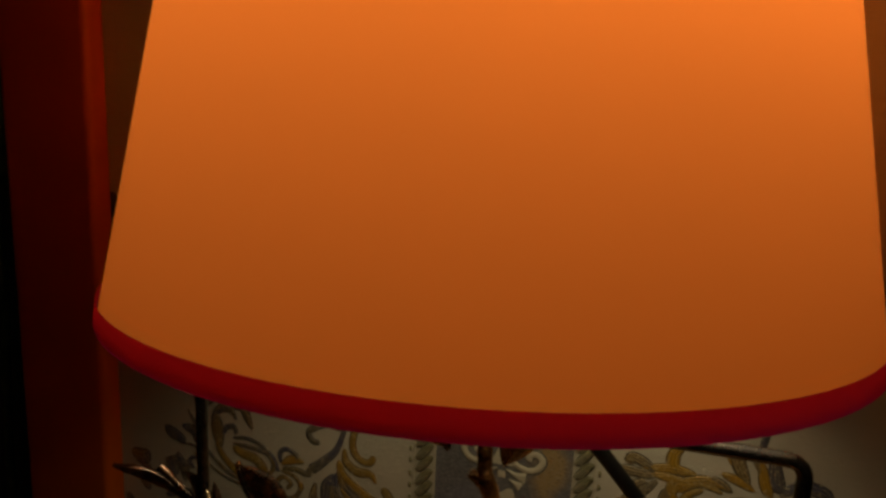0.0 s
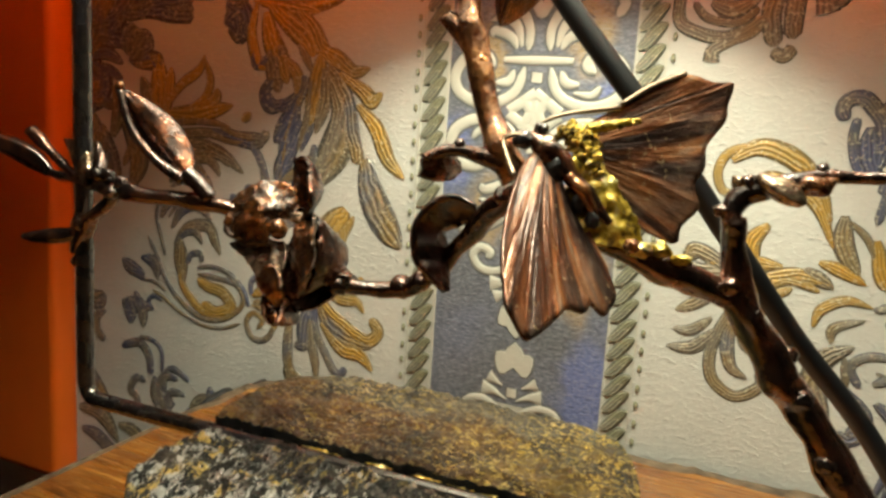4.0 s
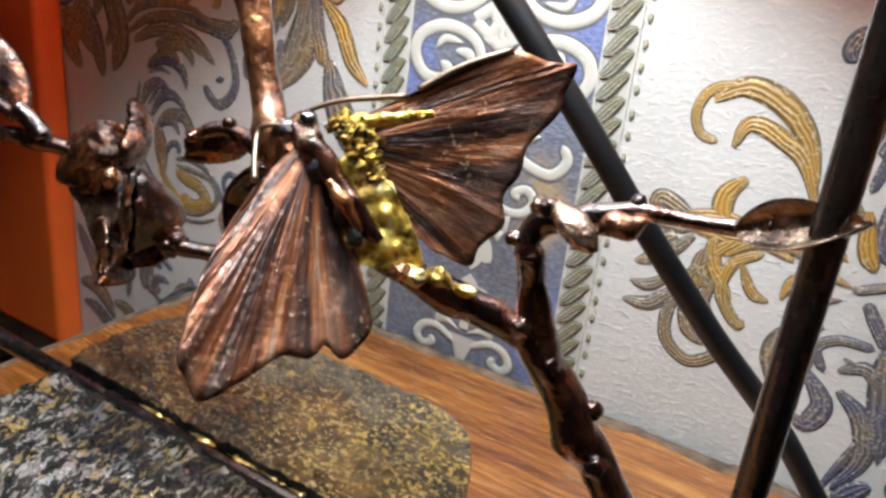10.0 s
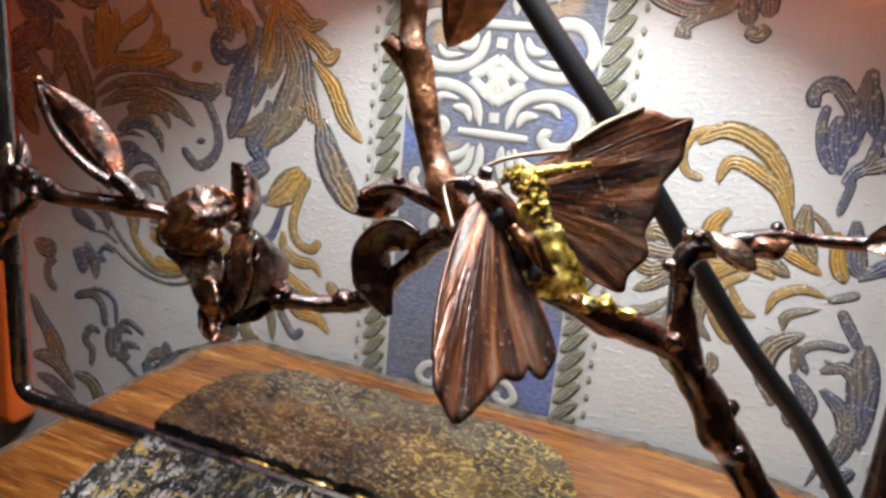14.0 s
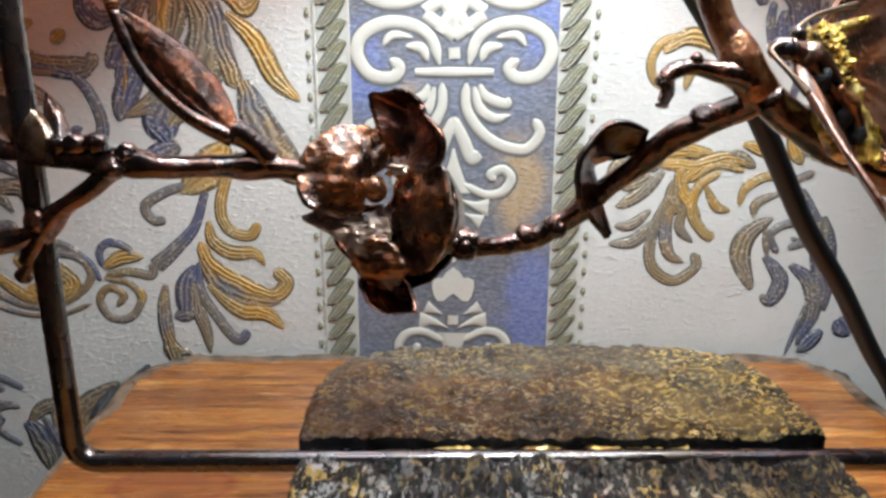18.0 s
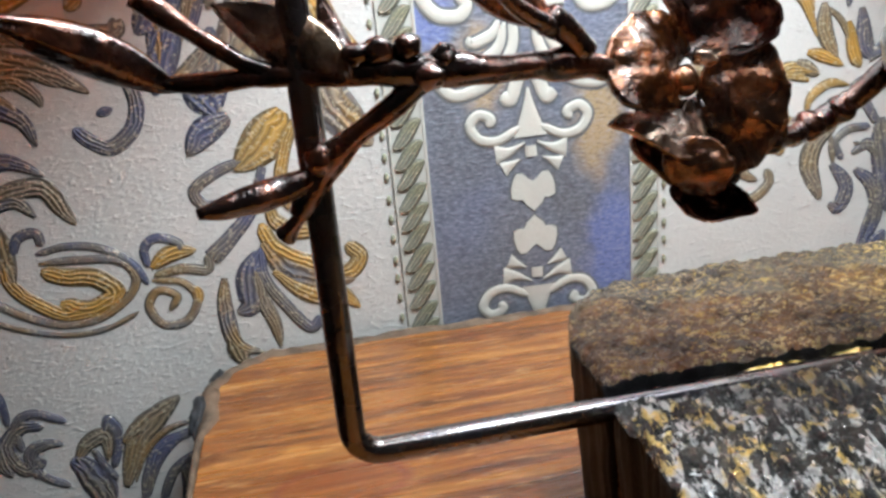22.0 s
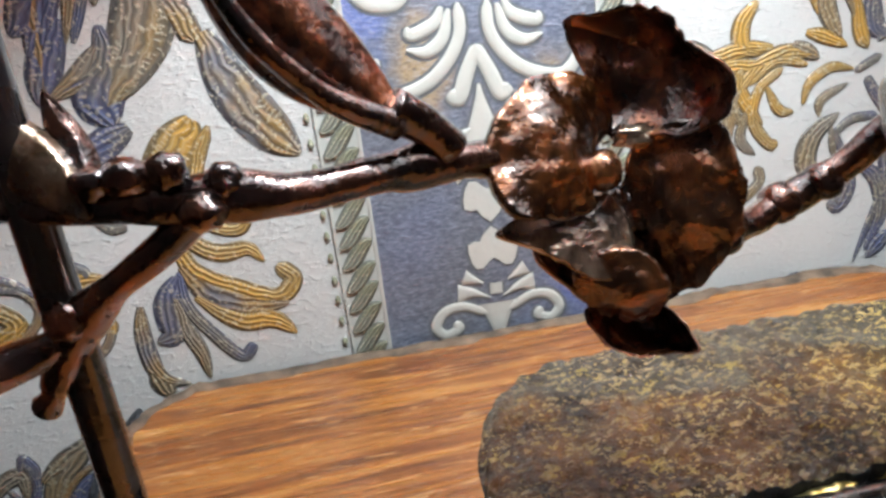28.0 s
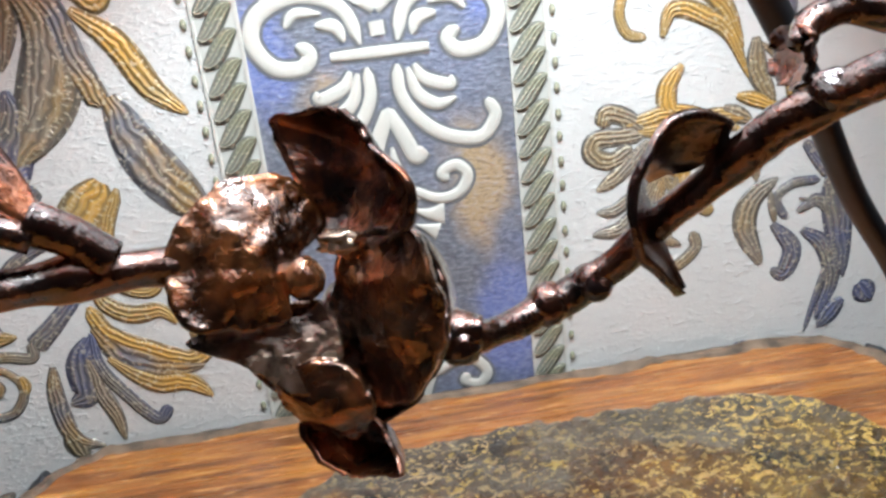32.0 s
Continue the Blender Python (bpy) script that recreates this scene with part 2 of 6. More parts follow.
def along(t, axis, lo, hi):
    """0 to 1 from lo to hi (mm) along one axis, the border wavering."""
    sep = t.nodes.new("ShaderNodeSeparateXYZ")
    link(t, coords(t), sep.inputs[0])
    waver = maths(t, "MULTIPLY", maths(t, "SUBTRACT", noise_tex(t, coords(t), 70, 4), 0.5), 0.03)
    return ramp(t, maths(t, "ADD", maths(t, "ADD", sep.outputs[axis], waver), 0.5), (0.5 + lo / 1000, 0.0), (0.5 + hi / 1000, 1.0))


def log_material(name, silver):
    """Charred wood under varnish with gold and silver flakes."""
    m, t, b = material(name)
    v = coords(t)
    right = along(t, 0, -34, 4)
    if silver:
        base = ramp(t, noise_tex(t, v, 130, 6, 0.68), (0.42, (0.004, 0.003, 0.003)), (0.56, (0.024, 0.02, 0.014)), (0.72, (0.11, 0.095, 0.075)))
        gold = mix(t, 1.0, base, (1.7, 1.15, 0.4), "MULTIPLY")
        base = mix(t, maths(t, "MULTIPLY", right, 0.75), base, gold)
    else:
        base = ramp(t, noise_tex(t, v, 95, 6, 0.66), (0.36, (0.018, 0.008, 0.003)), (0.5, (0.095, 0.038, 0.007)), (0.68, (0.22, 0.1, 0.02)))
        olive = ramp(t, noise_tex(t, v, 95, 6, 0.66), (0.36, (0.014, 0.009, 0.003)), (0.5, (0.085, 0.05, 0.009)), (0.68, (0.22, 0.14, 0.03)))
        base = mix(t, right, base, olive)
        ash = ramp(t, noise_tex(t, v, 140, 5, 0.66), (0.38, (0.02, 0.016, 0.011)), (0.66, (0.14, 0.115, 0.075)))
        base = mix(t, maths(t, "MULTIPLY", along(t, 1, -104, -116), 0.85), base, ash)
    long = coords(t, "Object", (1.5, 0.55, 0.8) if silver else (0.85, 1.25, 1))
    fine = ramp(t, noise_tex(t, long, 640 if silver else 900, 2, 0.6), (0.56, 0.0), (0.6, 1.0))
    crumb = ramp(t, noise_tex(t, long, 360 if silver else 520, 3, 0.7), (0.58, 0.0), (0.62, 1.0))
    where = ramp(t, noise_tex(t, v, 60, 3), (0.4, 0.3), (0.58, 1.0))
    fleck = maths(t, "MULTIPLY", maths(t, "MAXIMUM", fine, crumb), where)
    if not silver:
        fleck = maths(t, "MULTIPLY", fleck, ramp(t, along(t, 0, -60, 0), (0.0, 0.4), (1.0, 1.0)))
    tint = mix(t, maths(t, "MAXIMUM", maths(t, "MULTIPLY", right, 0.85), ramp(t, noise_tex(t, v, 190, 3), (0.5, 0.0), (0.58, 0.9))), (0.84, 0.83, 0.8) if silver else (0.78, 0.56, 0.24), (0.9, 0.64, 0.14))
    if silver:
        flake = ramp(t, noise_tex(t, coords(t, "Object", (1.5, 0.6, 0.8)), 260, 4, 0.72, 0.6), (0.56, 0.0), (0.6, 0.85))
        fleck = maths(t, "MAXIMUM", fleck, flake)
        burnt = maths(t, "MULTIPLY", ramp(t, noise_tex(t, v, 46, 4, 0.6), (0.47, 0.0), (0.53, 0.94)), along(t, 1, -138, -146))
        fleck = mix(t, burnt, fleck, maths(t, "MULTIPLY", fleck, 0.2))
        base = mix(t, burnt, base, (0.006, 0.005, 0.005))
    col = mix(t, fleck, base, tint)
    put(t, b, base_color=col, metallic=mix(t, fleck, 0.1, 0.9), roughness=mix(t, fleck, 0.38, 0.26), coat_weight=1.0, coat_roughness=0.07, coat_ior=1.8)
    b.inputs["Specular IOR Level"].default_value = 0.2
    h = mix(t, 0.55, noise_tex(t, long, 420, 5, 0.72), noise_tex(t, v, 150, 4, 0.6))
    bump(t, b, h, 1.0, 0.0065 if silver else 0.0055)
    return m


def copper_material(name, dark, mid, light, patina=(0.05, 0.045, 0.05), amount=0.4, rough=0.33, fine=210, metal=0.88, relief=0.55, coat=1.0):
    m, t, b = material(name)
    v = coords(t)
    n = noise_tex(t, v, fine, 5, 0.62, 0.3)
    col = ramp(t, n, (0.32, dark), (0.47, mid), (0.63, light))
    pat = ramp(t, noise_tex(t, v, 75, 3), (0.45, 0.0), (0.65, 1.0))
    col = mix(t, maths(t, "MULTIPLY", pat, amount), col, patina)
    put(t, b, base_color=col, metallic=metal, roughness=ramp(t, noise_tex(t, v, 330, 3), (0.3, rough - 0.08), (0.7, rough + 0.12)), coat_weight=coat, coat_roughness=0.06, coat_ior=1.9)
    bump(t, b, mix(t, 0.4, n, noise_tex(t, v, 520, 3)), relief, 0.0013)
    return m


def wing_material(name, dim, coat):
    """Streaked copper that runs from the root to the rim, with pale highlights painted in and a dusting of gold."""
    m, t, b = material(name)
    n = noise_tex(t, coords(t, "UV", (10, 1.0, 1)), 1.0, 4, 0.55, 0.4)
    hair = noise_tex(t, coords(t, "UV", (48, 3.0, 1)), 1.0, 3, 0.6, 0.3)
    v = coords(t)
    # The palest stop and the patches below paint highlights into the copper.
    col = ramp(t, n, (0.3, (0.016, 0.01, 0.01)), (0.43, (0.065, 0.028, 0.018)), (0.53, (0.2, 0.066, 0.022)), (0.63, (0.38, 0.145, 0.045)), (0.74, (0.44, 0.33, 0.24)))
    sheen = ramp(t, noise_tex(t, coords(t, "UV", (5, 1.6, 1)), 1.0, 4, 0.6, 0.5), (0.5, 0.0), (0.66, 0.45))
    col = mix(t, sheen, col, (0.34, 0.24, 0.18))
    col = mix(t, ramp(t, hair, (0.5, 0.0), (0.68, 0.45)), col, (0.035, 0.02, 0.018))
    speck = ramp(t, noise_tex(t, v, 1000, 2), (0.62, 0.0), (0.69, 1.0))
    where = ramp(t, noise_tex(t, v, 110, 2), (0.42, 0.1), (0.62, 0.8))
    col = mix(t, maths(t, "MULTIPLY", speck, where), col, (0.5, 0.36, 0.2))
    col = mix(t, 1.0, col, dim, "MULTIPLY")
    put(t, b, base_color=col, metallic=0.7, roughness=ramp(t, n, (0.3, 0.3), (0.7, 0.42)), coat_weight=coat, coat_roughness=0.26, coat_ior=1.5)
    bump(t, b, mix(t, 0.5, hair, noise_tex(t, v, 700, 3)), 0.7, 0.0006)
    return m


def paste_material():
    """Crumbly yellow metal paste with black hollows."""
    m, t, b = material("yellow_brass_paste")
    v = coords(t)
    n = noise_tex(t, v, 900, 4, 0.7, 0.5)
    col = ramp(t, n, (0.36, (0.015, 0.011, 0.004)), (0.45, (0.22, 0.15, 0.012)), (0.55, (0.8, 0.52, 0.05)), (0.66, (0.96, 0.76, 0.24)))
    hollow = ramp(t, noise_tex(t, v, 230, 2), (0.4, 1.0), (0.5, 0.0))
    col = mix(t, maths(t, "MULTIPLY", hollow, 0.65), col, (0.02, 0.014, 0.008))
    put(t, b, base_color=col, metallic=0.55, roughness=0.34, coat_weight=0.5, coat_roughness=0.1)
    bump(t, b, n, 0.6, 0.001)
    return m


def smear_material():
    """Satin yellow brass with a few dark pits and pale spots painted as highlights."""
    m, t, b = material("satin_yellow_brass")
    v = coords(t)
    n = noise_tex(t, v, 420, 4, 0.6)
    col = ramp(t, n, (0.34, (0.1, 0.06, 0.008)), (0.45, (0.46, 0.31, 0.03)), (0.55, (0.72, 0.54, 0.09)), (0.66, (0.92, 0.82, 0.42)))
    pit = ramp(t, noise_tex(t, v, 260, 3, 0.6), (0.33, 1.0), (0.4, 0.0))
    col = mix(t, maths(t, "MULTIPLY", pit, 0.85), col, (0.02, 0.015, 0.006))
    put(t, b, base_color=col, metallic=0.6, roughness=0.3, coat_weight=1.0, coat_roughness=0.06)
    bump(t, b, mix(t, 0.5, n, noise_tex(t, v, 1100, 3)), 0.6, 0.0008)
    return m


def plain_material(name, color, rough=0.5, metal=0.0, vary=0.25, scale=60.0, depth=0.0002):
    m, t, b = material(name)
    v = coords(t)
    n = noise_tex(t, v, scale, 4)
    lo, hi = tuple(c * (1 - vary) for c in color), tuple(min(1.0, c * (1 + vary)) for c in color)
    put(t, b, base_color=ramp(t, n, (0.3, lo), (0.7, hi)), roughness=rough, metallic=metal)
    bump(t, b, noise_tex(t, v, scale * 9, 3), 0.3, depth)
    return m


def cloth_material(name, one, two, through, share, forward=0.0):
    """Thin cloth that scatters light on both sides, part of it onwards in a soft lobe."""
    m, t, b = material(name)
    weave = noise_tex(t, coords(t, "Object", (1, 1, 0.25)), 1500, 2)
    tone = mix(t, weave, one, two)
    tr, df, ms = t.nodes.new("ShaderNodeBsdfTranslucent"), t.nodes.new("ShaderNodeBsdfDiffuse"), t.nodes.new("ShaderNodeMixShader")
    tr.inputs["Color"].default_value = (*through, 1)
    link(t, tone, df.inputs["Color"])
    ms.inputs[0].default_value = share
    link(t, df.outputs[0], ms.inputs[1])
    link(t, tr.outputs[0], ms.inputs[2])
    out = ms.outputs[0]
    if forward:
        fw, both = t.nodes.new("ShaderNodeBsdfRefraction"), t.nodes.new("ShaderNodeMixShader")
        fw.inputs["Color"].default_value, fw.inputs["Roughness"].default_value, fw.inputs["IOR"].default_value = (*through, 1), 0.75, 1.06
        both.inputs[0].default_value = forward
        link(t, out, both.inputs[1])
        link(t, fw.outputs[0], both.inputs[2])
        out = both.outputs[0]
    link(t, out, t.nodes["Material Output"].inputs["Surface"])
    return m


M_PAPER, M_BAND = paper_material(), band_material()
M_GOLD = leaf_material("damask_gold", (0.52, 0.29, 0.035), (0.36, 0.235, 0.07), (0.11, 0.085, 0.05))
M_OLIVE = leaf_material("damask_olive", (0.27, 0.19, 0.085), (0.23, 0.19, 0.14), (0.075, 0.07, 0.065))
M_SLATE = leaf_material("damask_slate", (0.1, 0.11, 0.2), (0.19, 0.165, 0.125), (0.055, 0.055, 0.08))
M_DUSK = leaf_material("damask_mixed", (0.32, 0.2, 0.065), (0.17, 0.165, 0.18), (0.065, 0.063, 0.07))
M_CREAM = relief_material("relief_cream", (0.44, 0.42, 0.36), (0.51, 0.485, 0.425))
# Dark grey for the painted shadow round the cream relief.
M_RIM = relief_material("relief_painted_shadow", (0.09, 0.09, 0.095), (0.14, 0.14, 0.14))
M_ROPE = leaf_material("rope_print", (0.2, 0.19, 0.085), (0.22, 0.215, 0.16), (0.1, 0.1, 0.085))
M_ROPEBED = relief_material("rope_bed", (0.4, 0.39, 0.34), (0.46, 0.45, 0.4))
M_WOOD, M_LOG, M_LOG_FRONT = wood_material(), log_material("charred_wood_gold", False), log_material("charred_wood_silver", True)
M_BARK = plain_material("grey_bark", (0.12, 0.08, 0.048), 0.8, vary=0.6, scale=160, depth=0.0012)
M_POST = plain_material("orange_paint", (0.72, 0.135, 0.014), 0.45, vary=0.12, scale=12)
M_ROD = copper_material("dark_steel_rod", (0.05, 0.042, 0.04), (0.065, 0.055, 0.05), (0.1, 0.082, 0.065), patina=(0.06, 0.06, 0.095), amount=0.55, rough=0.25, relief=0.08, coat=1.0)
M_COPPER = copper_material("antiqued_copper", (0.012, 0.006, 0.005), (0.036, 0.014, 0.01), (0.2, 0.072, 0.034), rough=0.21, relief=0.45)
M_COPPER_RED = copper_material("bright_copper", (0.06, 0.02, 0.007), (0.22, 0.075, 0.022), (0.64, 0.29, 0.1), amount=0.2, rough=0.2, metal=0.8, relief=0.7)
M_PETAL = copper_material("petal_copper", (0.011, 0.005, 0.004), (0.045, 0.016, 0.008), (0.34, 0.11, 0.036), patina=(0.1, 0.05, 0.045), amount=0.25, rough=0.24, relief=0.4, coat=0.6)
M_PETAL_WARM = copper_material("warm_petal_copper", (0.014, 0.006, 0.004), (0.08, 0.026, 0.008), (0.42, 0.145, 0.035), patina=(0.24, 0.17, 0.1), amount=0.25, rough=0.22, relief=0.6)
M_WING, M_WING_DARK = wing_material("wing_copper", 0.95, 0.9), wing_material("dark_wing_copper", 0.7, 0.3)
M_BRASS = paste_material()
M_SMEAR = smear_material()
M_WIRE = plain_material("antenna_wire", (0.24, 0.18, 0.13), 0.35, 0.9, scale=300)
M_THREAD = copper_material("brass_thread", (0.24, 0.13, 0.03), (0.45, 0.28, 0.07), (0.6, 0.4, 0.12), amount=0.15)
M_NUT = plain_material("zinc_nut", (0.5, 0.48, 0.3), 0.35, 0.8)
M_SHADE = cloth_material("shade_cloth", (0.62, 0.3, 0.16), (0.7, 0.36, 0.2), (1.0, 0.275, 0.095), 0.95, 0.1)
M_LINING = cloth_material("shade_lining", (0.9, 0.87, 0.83), (0.93, 0.9, 0.87), (0.98, 0.92, 0.84), 0.62, 0.1)
M_TRIM = cloth_material("red_trim", (0.5, 0.045, 0.2), (0.58, 0.06, 0.25), (0.85, 0.065, 0.42), 0.5)
M_BLACK = plain_material("black_plastic", (0.007, 0.007, 0.008), 0.45)
M_HOLDER = plain_material("holder_plastic", (0.03, 0.037, 0.032), 0.35)
# Pale paint for unseen walls and ceiling, bouncing lamp light back as fill.
M_ROOM = plain_material("pale_bounce_paint", (0.8, 0.78, 0.74), 0.8, scale=8)
M_FLOOR = plain_material("brown_floor", (0.13, 0.08, 0.05), 0.5, scale=10)
# Darker than the room paint, so the recess's shade sits in the colour.
M_RECESS = plain_material("recess_shade_grey", (0.2, 0.2, 0.18), 0.8, scale=8)
M_GREEN = plain_material("plant_green", (0.3, 0.42, 0.2), 0.45, scale=60)

M_PETAL_PALE = copper_material("pale_petal_copper", (0.03, 0.018, 0.012), (0.15, 0.085, 0.05), (0.55, 0.42, 0.3), patina=(0.36, 0.28, 0.12), amount=0.3, rough=0.22)
# Bright gold that colours the modelled highlight on the log's seam.
M_GLINT = copper_material("seam_highlight_gold", (0.25, 0.15, 0.02), (0.75, 0.52, 0.1), (0.95, 0.78, 0.3), amount=0.1, rough=0.34)
M_LOG_SIDE = plain_material("charred_bark", (0.007, 0.006, 0.006), 0.55, vary=0.7, scale=220, depth=0.003)
M_LOG_SIDE.node_tree.nodes["Principled BSDF"].inputs["Specular IOR Level"].default_value = 0.2
M_CHAR = plain_material("burnt_bark", (0.02, 0.02, 0.022), 0.5, vary=0.6, scale=200, depth=0.0012)
# ---- room ----
tagged(part("wall_north", box_bm(-0.322, 1.6, 0.0, 0.1, -0.85, 1.75), M_PAPER, smooth=False), "cream embossed damask wallpaper wall", "wall", kind="structure")
wall = bpy.data.objects["wall_north"]
tagged(part("wall_west", box_bm(-1.7, -1.6, -2.0, 0.9, -0.85, 1.75), M_ROOM, smooth=False), "plain pale side wall, unseen", "wall", kind="structure")
tagged(part("wall_east", box_bm(1.6, 1.7, -2.0, 0.1, -0.85, 1.75), M_ROOM, smooth=False), "plain pale side wall, unseen", "wall", kind="structure")
tagged(part("wall_south", box_bm(-1.7, 1.7, -2.1, -2.0, -0.85, 1.75), M_ROOM, smooth=False), "plain pale wall behind the camera, unseen", "wall", kind="structure")
tagged(part("wall_recess", box_bm(-1.6, 0.0, 0.8, 0.9, -0.85, 1.75), M_RECESS, smooth=False), "plain wall beyond the opening, its shade put into a dark grey", "wall", kind="structure")
tagged(part("wall_return", box_bm(-0.1, 0.0, 0.1, 0.8, -0.85, 1.75), M_RECESS, smooth=False), "plain wall beyond the opening, its shade put into a dark grey", "wall", kind="structure")
tagged(part("floor", box_bm(-1.7, 1.7, -2.1, 0.9, -0.95, -0.85), M_FLOOR, smooth=False), "brown wooden floor in the dark", "floor", kind="structure")
tagged(part("ceiling", box_bm(-1.7, 1.7, -2.1, 0.9, 1.75, 1.85), M_ROOM, smooth=False), "plain pale ceiling, unseen", "ceiling", kind="structure")
casing = box_bm(-0.321, -0.262, -0.014, -0.0005, -0.072, 1.74, 0.004, 3)
tagged(part("trim", casing, M_POST), "orange-red painted board fixed flat to the wall", "trim", kind="structure")

def shape_bm(points, y0, y1, bevel=0.002):
    bm = bmesh.new()
    f = bm.faces.new([bm.verts.new((x, y0, z)) for x, z in points])
    out = bmesh.ops.extrude_face_region(bm, geom=[f])["geom"]
    bmesh.ops.translate(bm, verts=[v for v in out if isinstance(v, bmesh.types.BMVert)], vec=(0, y1 - y0, 0))
    bmesh.ops.recalc_face_normals(bm, faces=bm.faces[:])
    bmesh.ops.bevel(bm, geom=bm.edges[:], offset=bevel, segments=2, affect="EDGES")
    return bm


curve = [(q.x, q.z) for q in spline([(-0.62, 0, 0.05), (-0.5, 0, 0.022), (-0.42, 0, 0.002), (-0.37, 0, -0.018), (-0.34, 0, -0.036), (-0.325, 0, -0.06)], 5)]
tagged(part("headboard", shape_bm(curve + [(-0.315, -0.084), (-0.62, -0.1)], -0.022, -0.0145), M_POST), "curved orange-red painted wooden panel beside the wall board", "panel")
plant = tagged(new("house_plant"), "pale green potted plant in the dark recess", "plant")
pot = lathe_bm([(0.02, -0.85), (0.09, -0.85), (0.13, -0.6), (0.138, -0.6), (0.138, -0.585), (0.02, -0.6)], -0.7, 0.28, 32)
part("pot", pot, M_BLACK, plant)
part("stalk", tube_bm([(-0.7, 0.28, -0.6), (-0.69, 0.27, -0.2), (-0.665, 0.26, 0.06), (-0.71, 0.25, 0.15), (-0.72, 0.25, 0.3)], [0.006, 0.005, 0.004, 0.004, 0.003], sides=8), M_GREEN, plant)
for k in range(7):
    a = 0.6 + 2.4 * k
    leaf_at = Vector((-0.71 + 0.05 * math.cos(a), 0.25 + 0.04 * math.sin(a), 0.16 + 0.05 * k))
    bm = bmesh.new()
    bmesh.ops.create_grid(bm, x_segments=6, y_segments=8, size=0.5)
    for v in bm.verts:
        w = math.cos(v.co.y * math.pi) ** 0.6 if abs(v.co.y) < 0.5 else 0.0
        v.co = Vector((v.co.x * 0.07 * w, v.co.x ** 2 * 0.06 - 0.02 * v.co.y, v.co.y * 0.14))
    bm.transform(Matrix.Translation(leaf_at) @ pose(0, 0, 0, 15 * math.sin(a), 35 * math.cos(a), math.degrees(a)))
    part("leaf", bm, M_GREEN, plant)

# ---- wallpaper: band, ropes and leaves ----
AXIS, Z_HEART, HALF = -43.4, 32.2, 80.5
part("blue_band", box_bm(-0.0756, -0.0112, -0.0003, 0.0, -0.3, 0.7), M_BAND, wall, "blue and gold mottled stripe of the wallpaper", smooth=False)
part("rope_bed", box_bm(-0.0868, -0.0756, -0.0004, 0.0, -0.3, 0.7), M_ROPEBED, wall, smooth=False)
part("rope_bed", box_bm(-0.0112, -0.0012, -0.0004, 0.0, -0.3, 0.7), M_ROPEBED, wall, smooth=False)
for bx in (-0.0868, -0.0764, -0.0112, -0.0018):
    part("rope_edge", box_bm(bx, bx + 0.0007, -0.0008, -0.0004, -0.3, 0.7), M_CREAM, wall, smooth=False)


def width_at(kind, v):
    """Half width along an ornament, as a share of its largest."""
    if kind == "l":
        return max(0.06, math.sin(math.pi * min(1.0, v * 0.94 + 0.05)) ** 0.62)
    if kind == "h":
        return (0.45 + 0.55 * math.sin(math.pi * min(1.0, 0.2 + v * 0.55))) * min(1.0, (1 - v) * 14 + 0.35) * min(1.0, v * 14 + 0.3)
    if kind == "b":
        return 0.45 + 0.55 * v
    if kind == "w":
        return 0.08 + 0.92 * v ** 1.3
    if kind == "B":
        return 0.75 + 0.25 * math.sin(math.pi * v)
    return 1.0


SECTION = ((-1.0, 0.0), (-0.84, 0.55), (-0.45, 0.9), (0.0, 1.0), (0.45, 0.9), (0.84, 0.55), (1.0, 0.0))


def ribbon_into(bm, pts, w, kind, lift, height, slot=0, grow=0.0):
    """An embossed stroke on the wall through points (x, z) in millimetres."""
    uv = bm.loops.layers.uv.verify()
    c = spline([(x, 0, z) for x, z in pts], 7)
    rows, run = [], 0.0
    for i, q in enumerate(c):
        d = c[min(i + 1, len(c) - 1)] - c[max(i - 1, 0)]
        d.normalize()
        side = Vector((d.z, 0, -d.x))
        half = w / 2 * width_at(kind, i / (len(c) - 1)) + grow
        run += (q - c[i - 1]).length if i else 0.0
        rows.append([(bm.verts.new(mm(q.x + side.x * half * u, -lift - height * h * min(1.0, half / 1.2 + 0.3), q.z + side.z * half * u)), u, run) for u, h in SECTION])
    for a, b in zip(rows, rows[1:]):
        for k in range(len(SECTION) - 1):
            quad = (a[k], a[k + 1], b[k + 1], b[k])
            f = bm.faces.new([q[0] for q in quad])
            f.material_index = slot
            for loop, q in zip(f.loops, quad):
                loop[uv].uv = (q[1], q[2])
    return bm


TONES = {"g": M_GOLD, "o": M_OLIVE, "s": M_SLATE, "d": M_DUSK}


def leaf(code, w, *pts):
    part("damask_leaf", ribbon_into(bmesh.new(), pts, w * (1.45 if code[1:] == "l" else 1.22), code[1:], 0.05, 0.42), TONES[code[0]], wall)


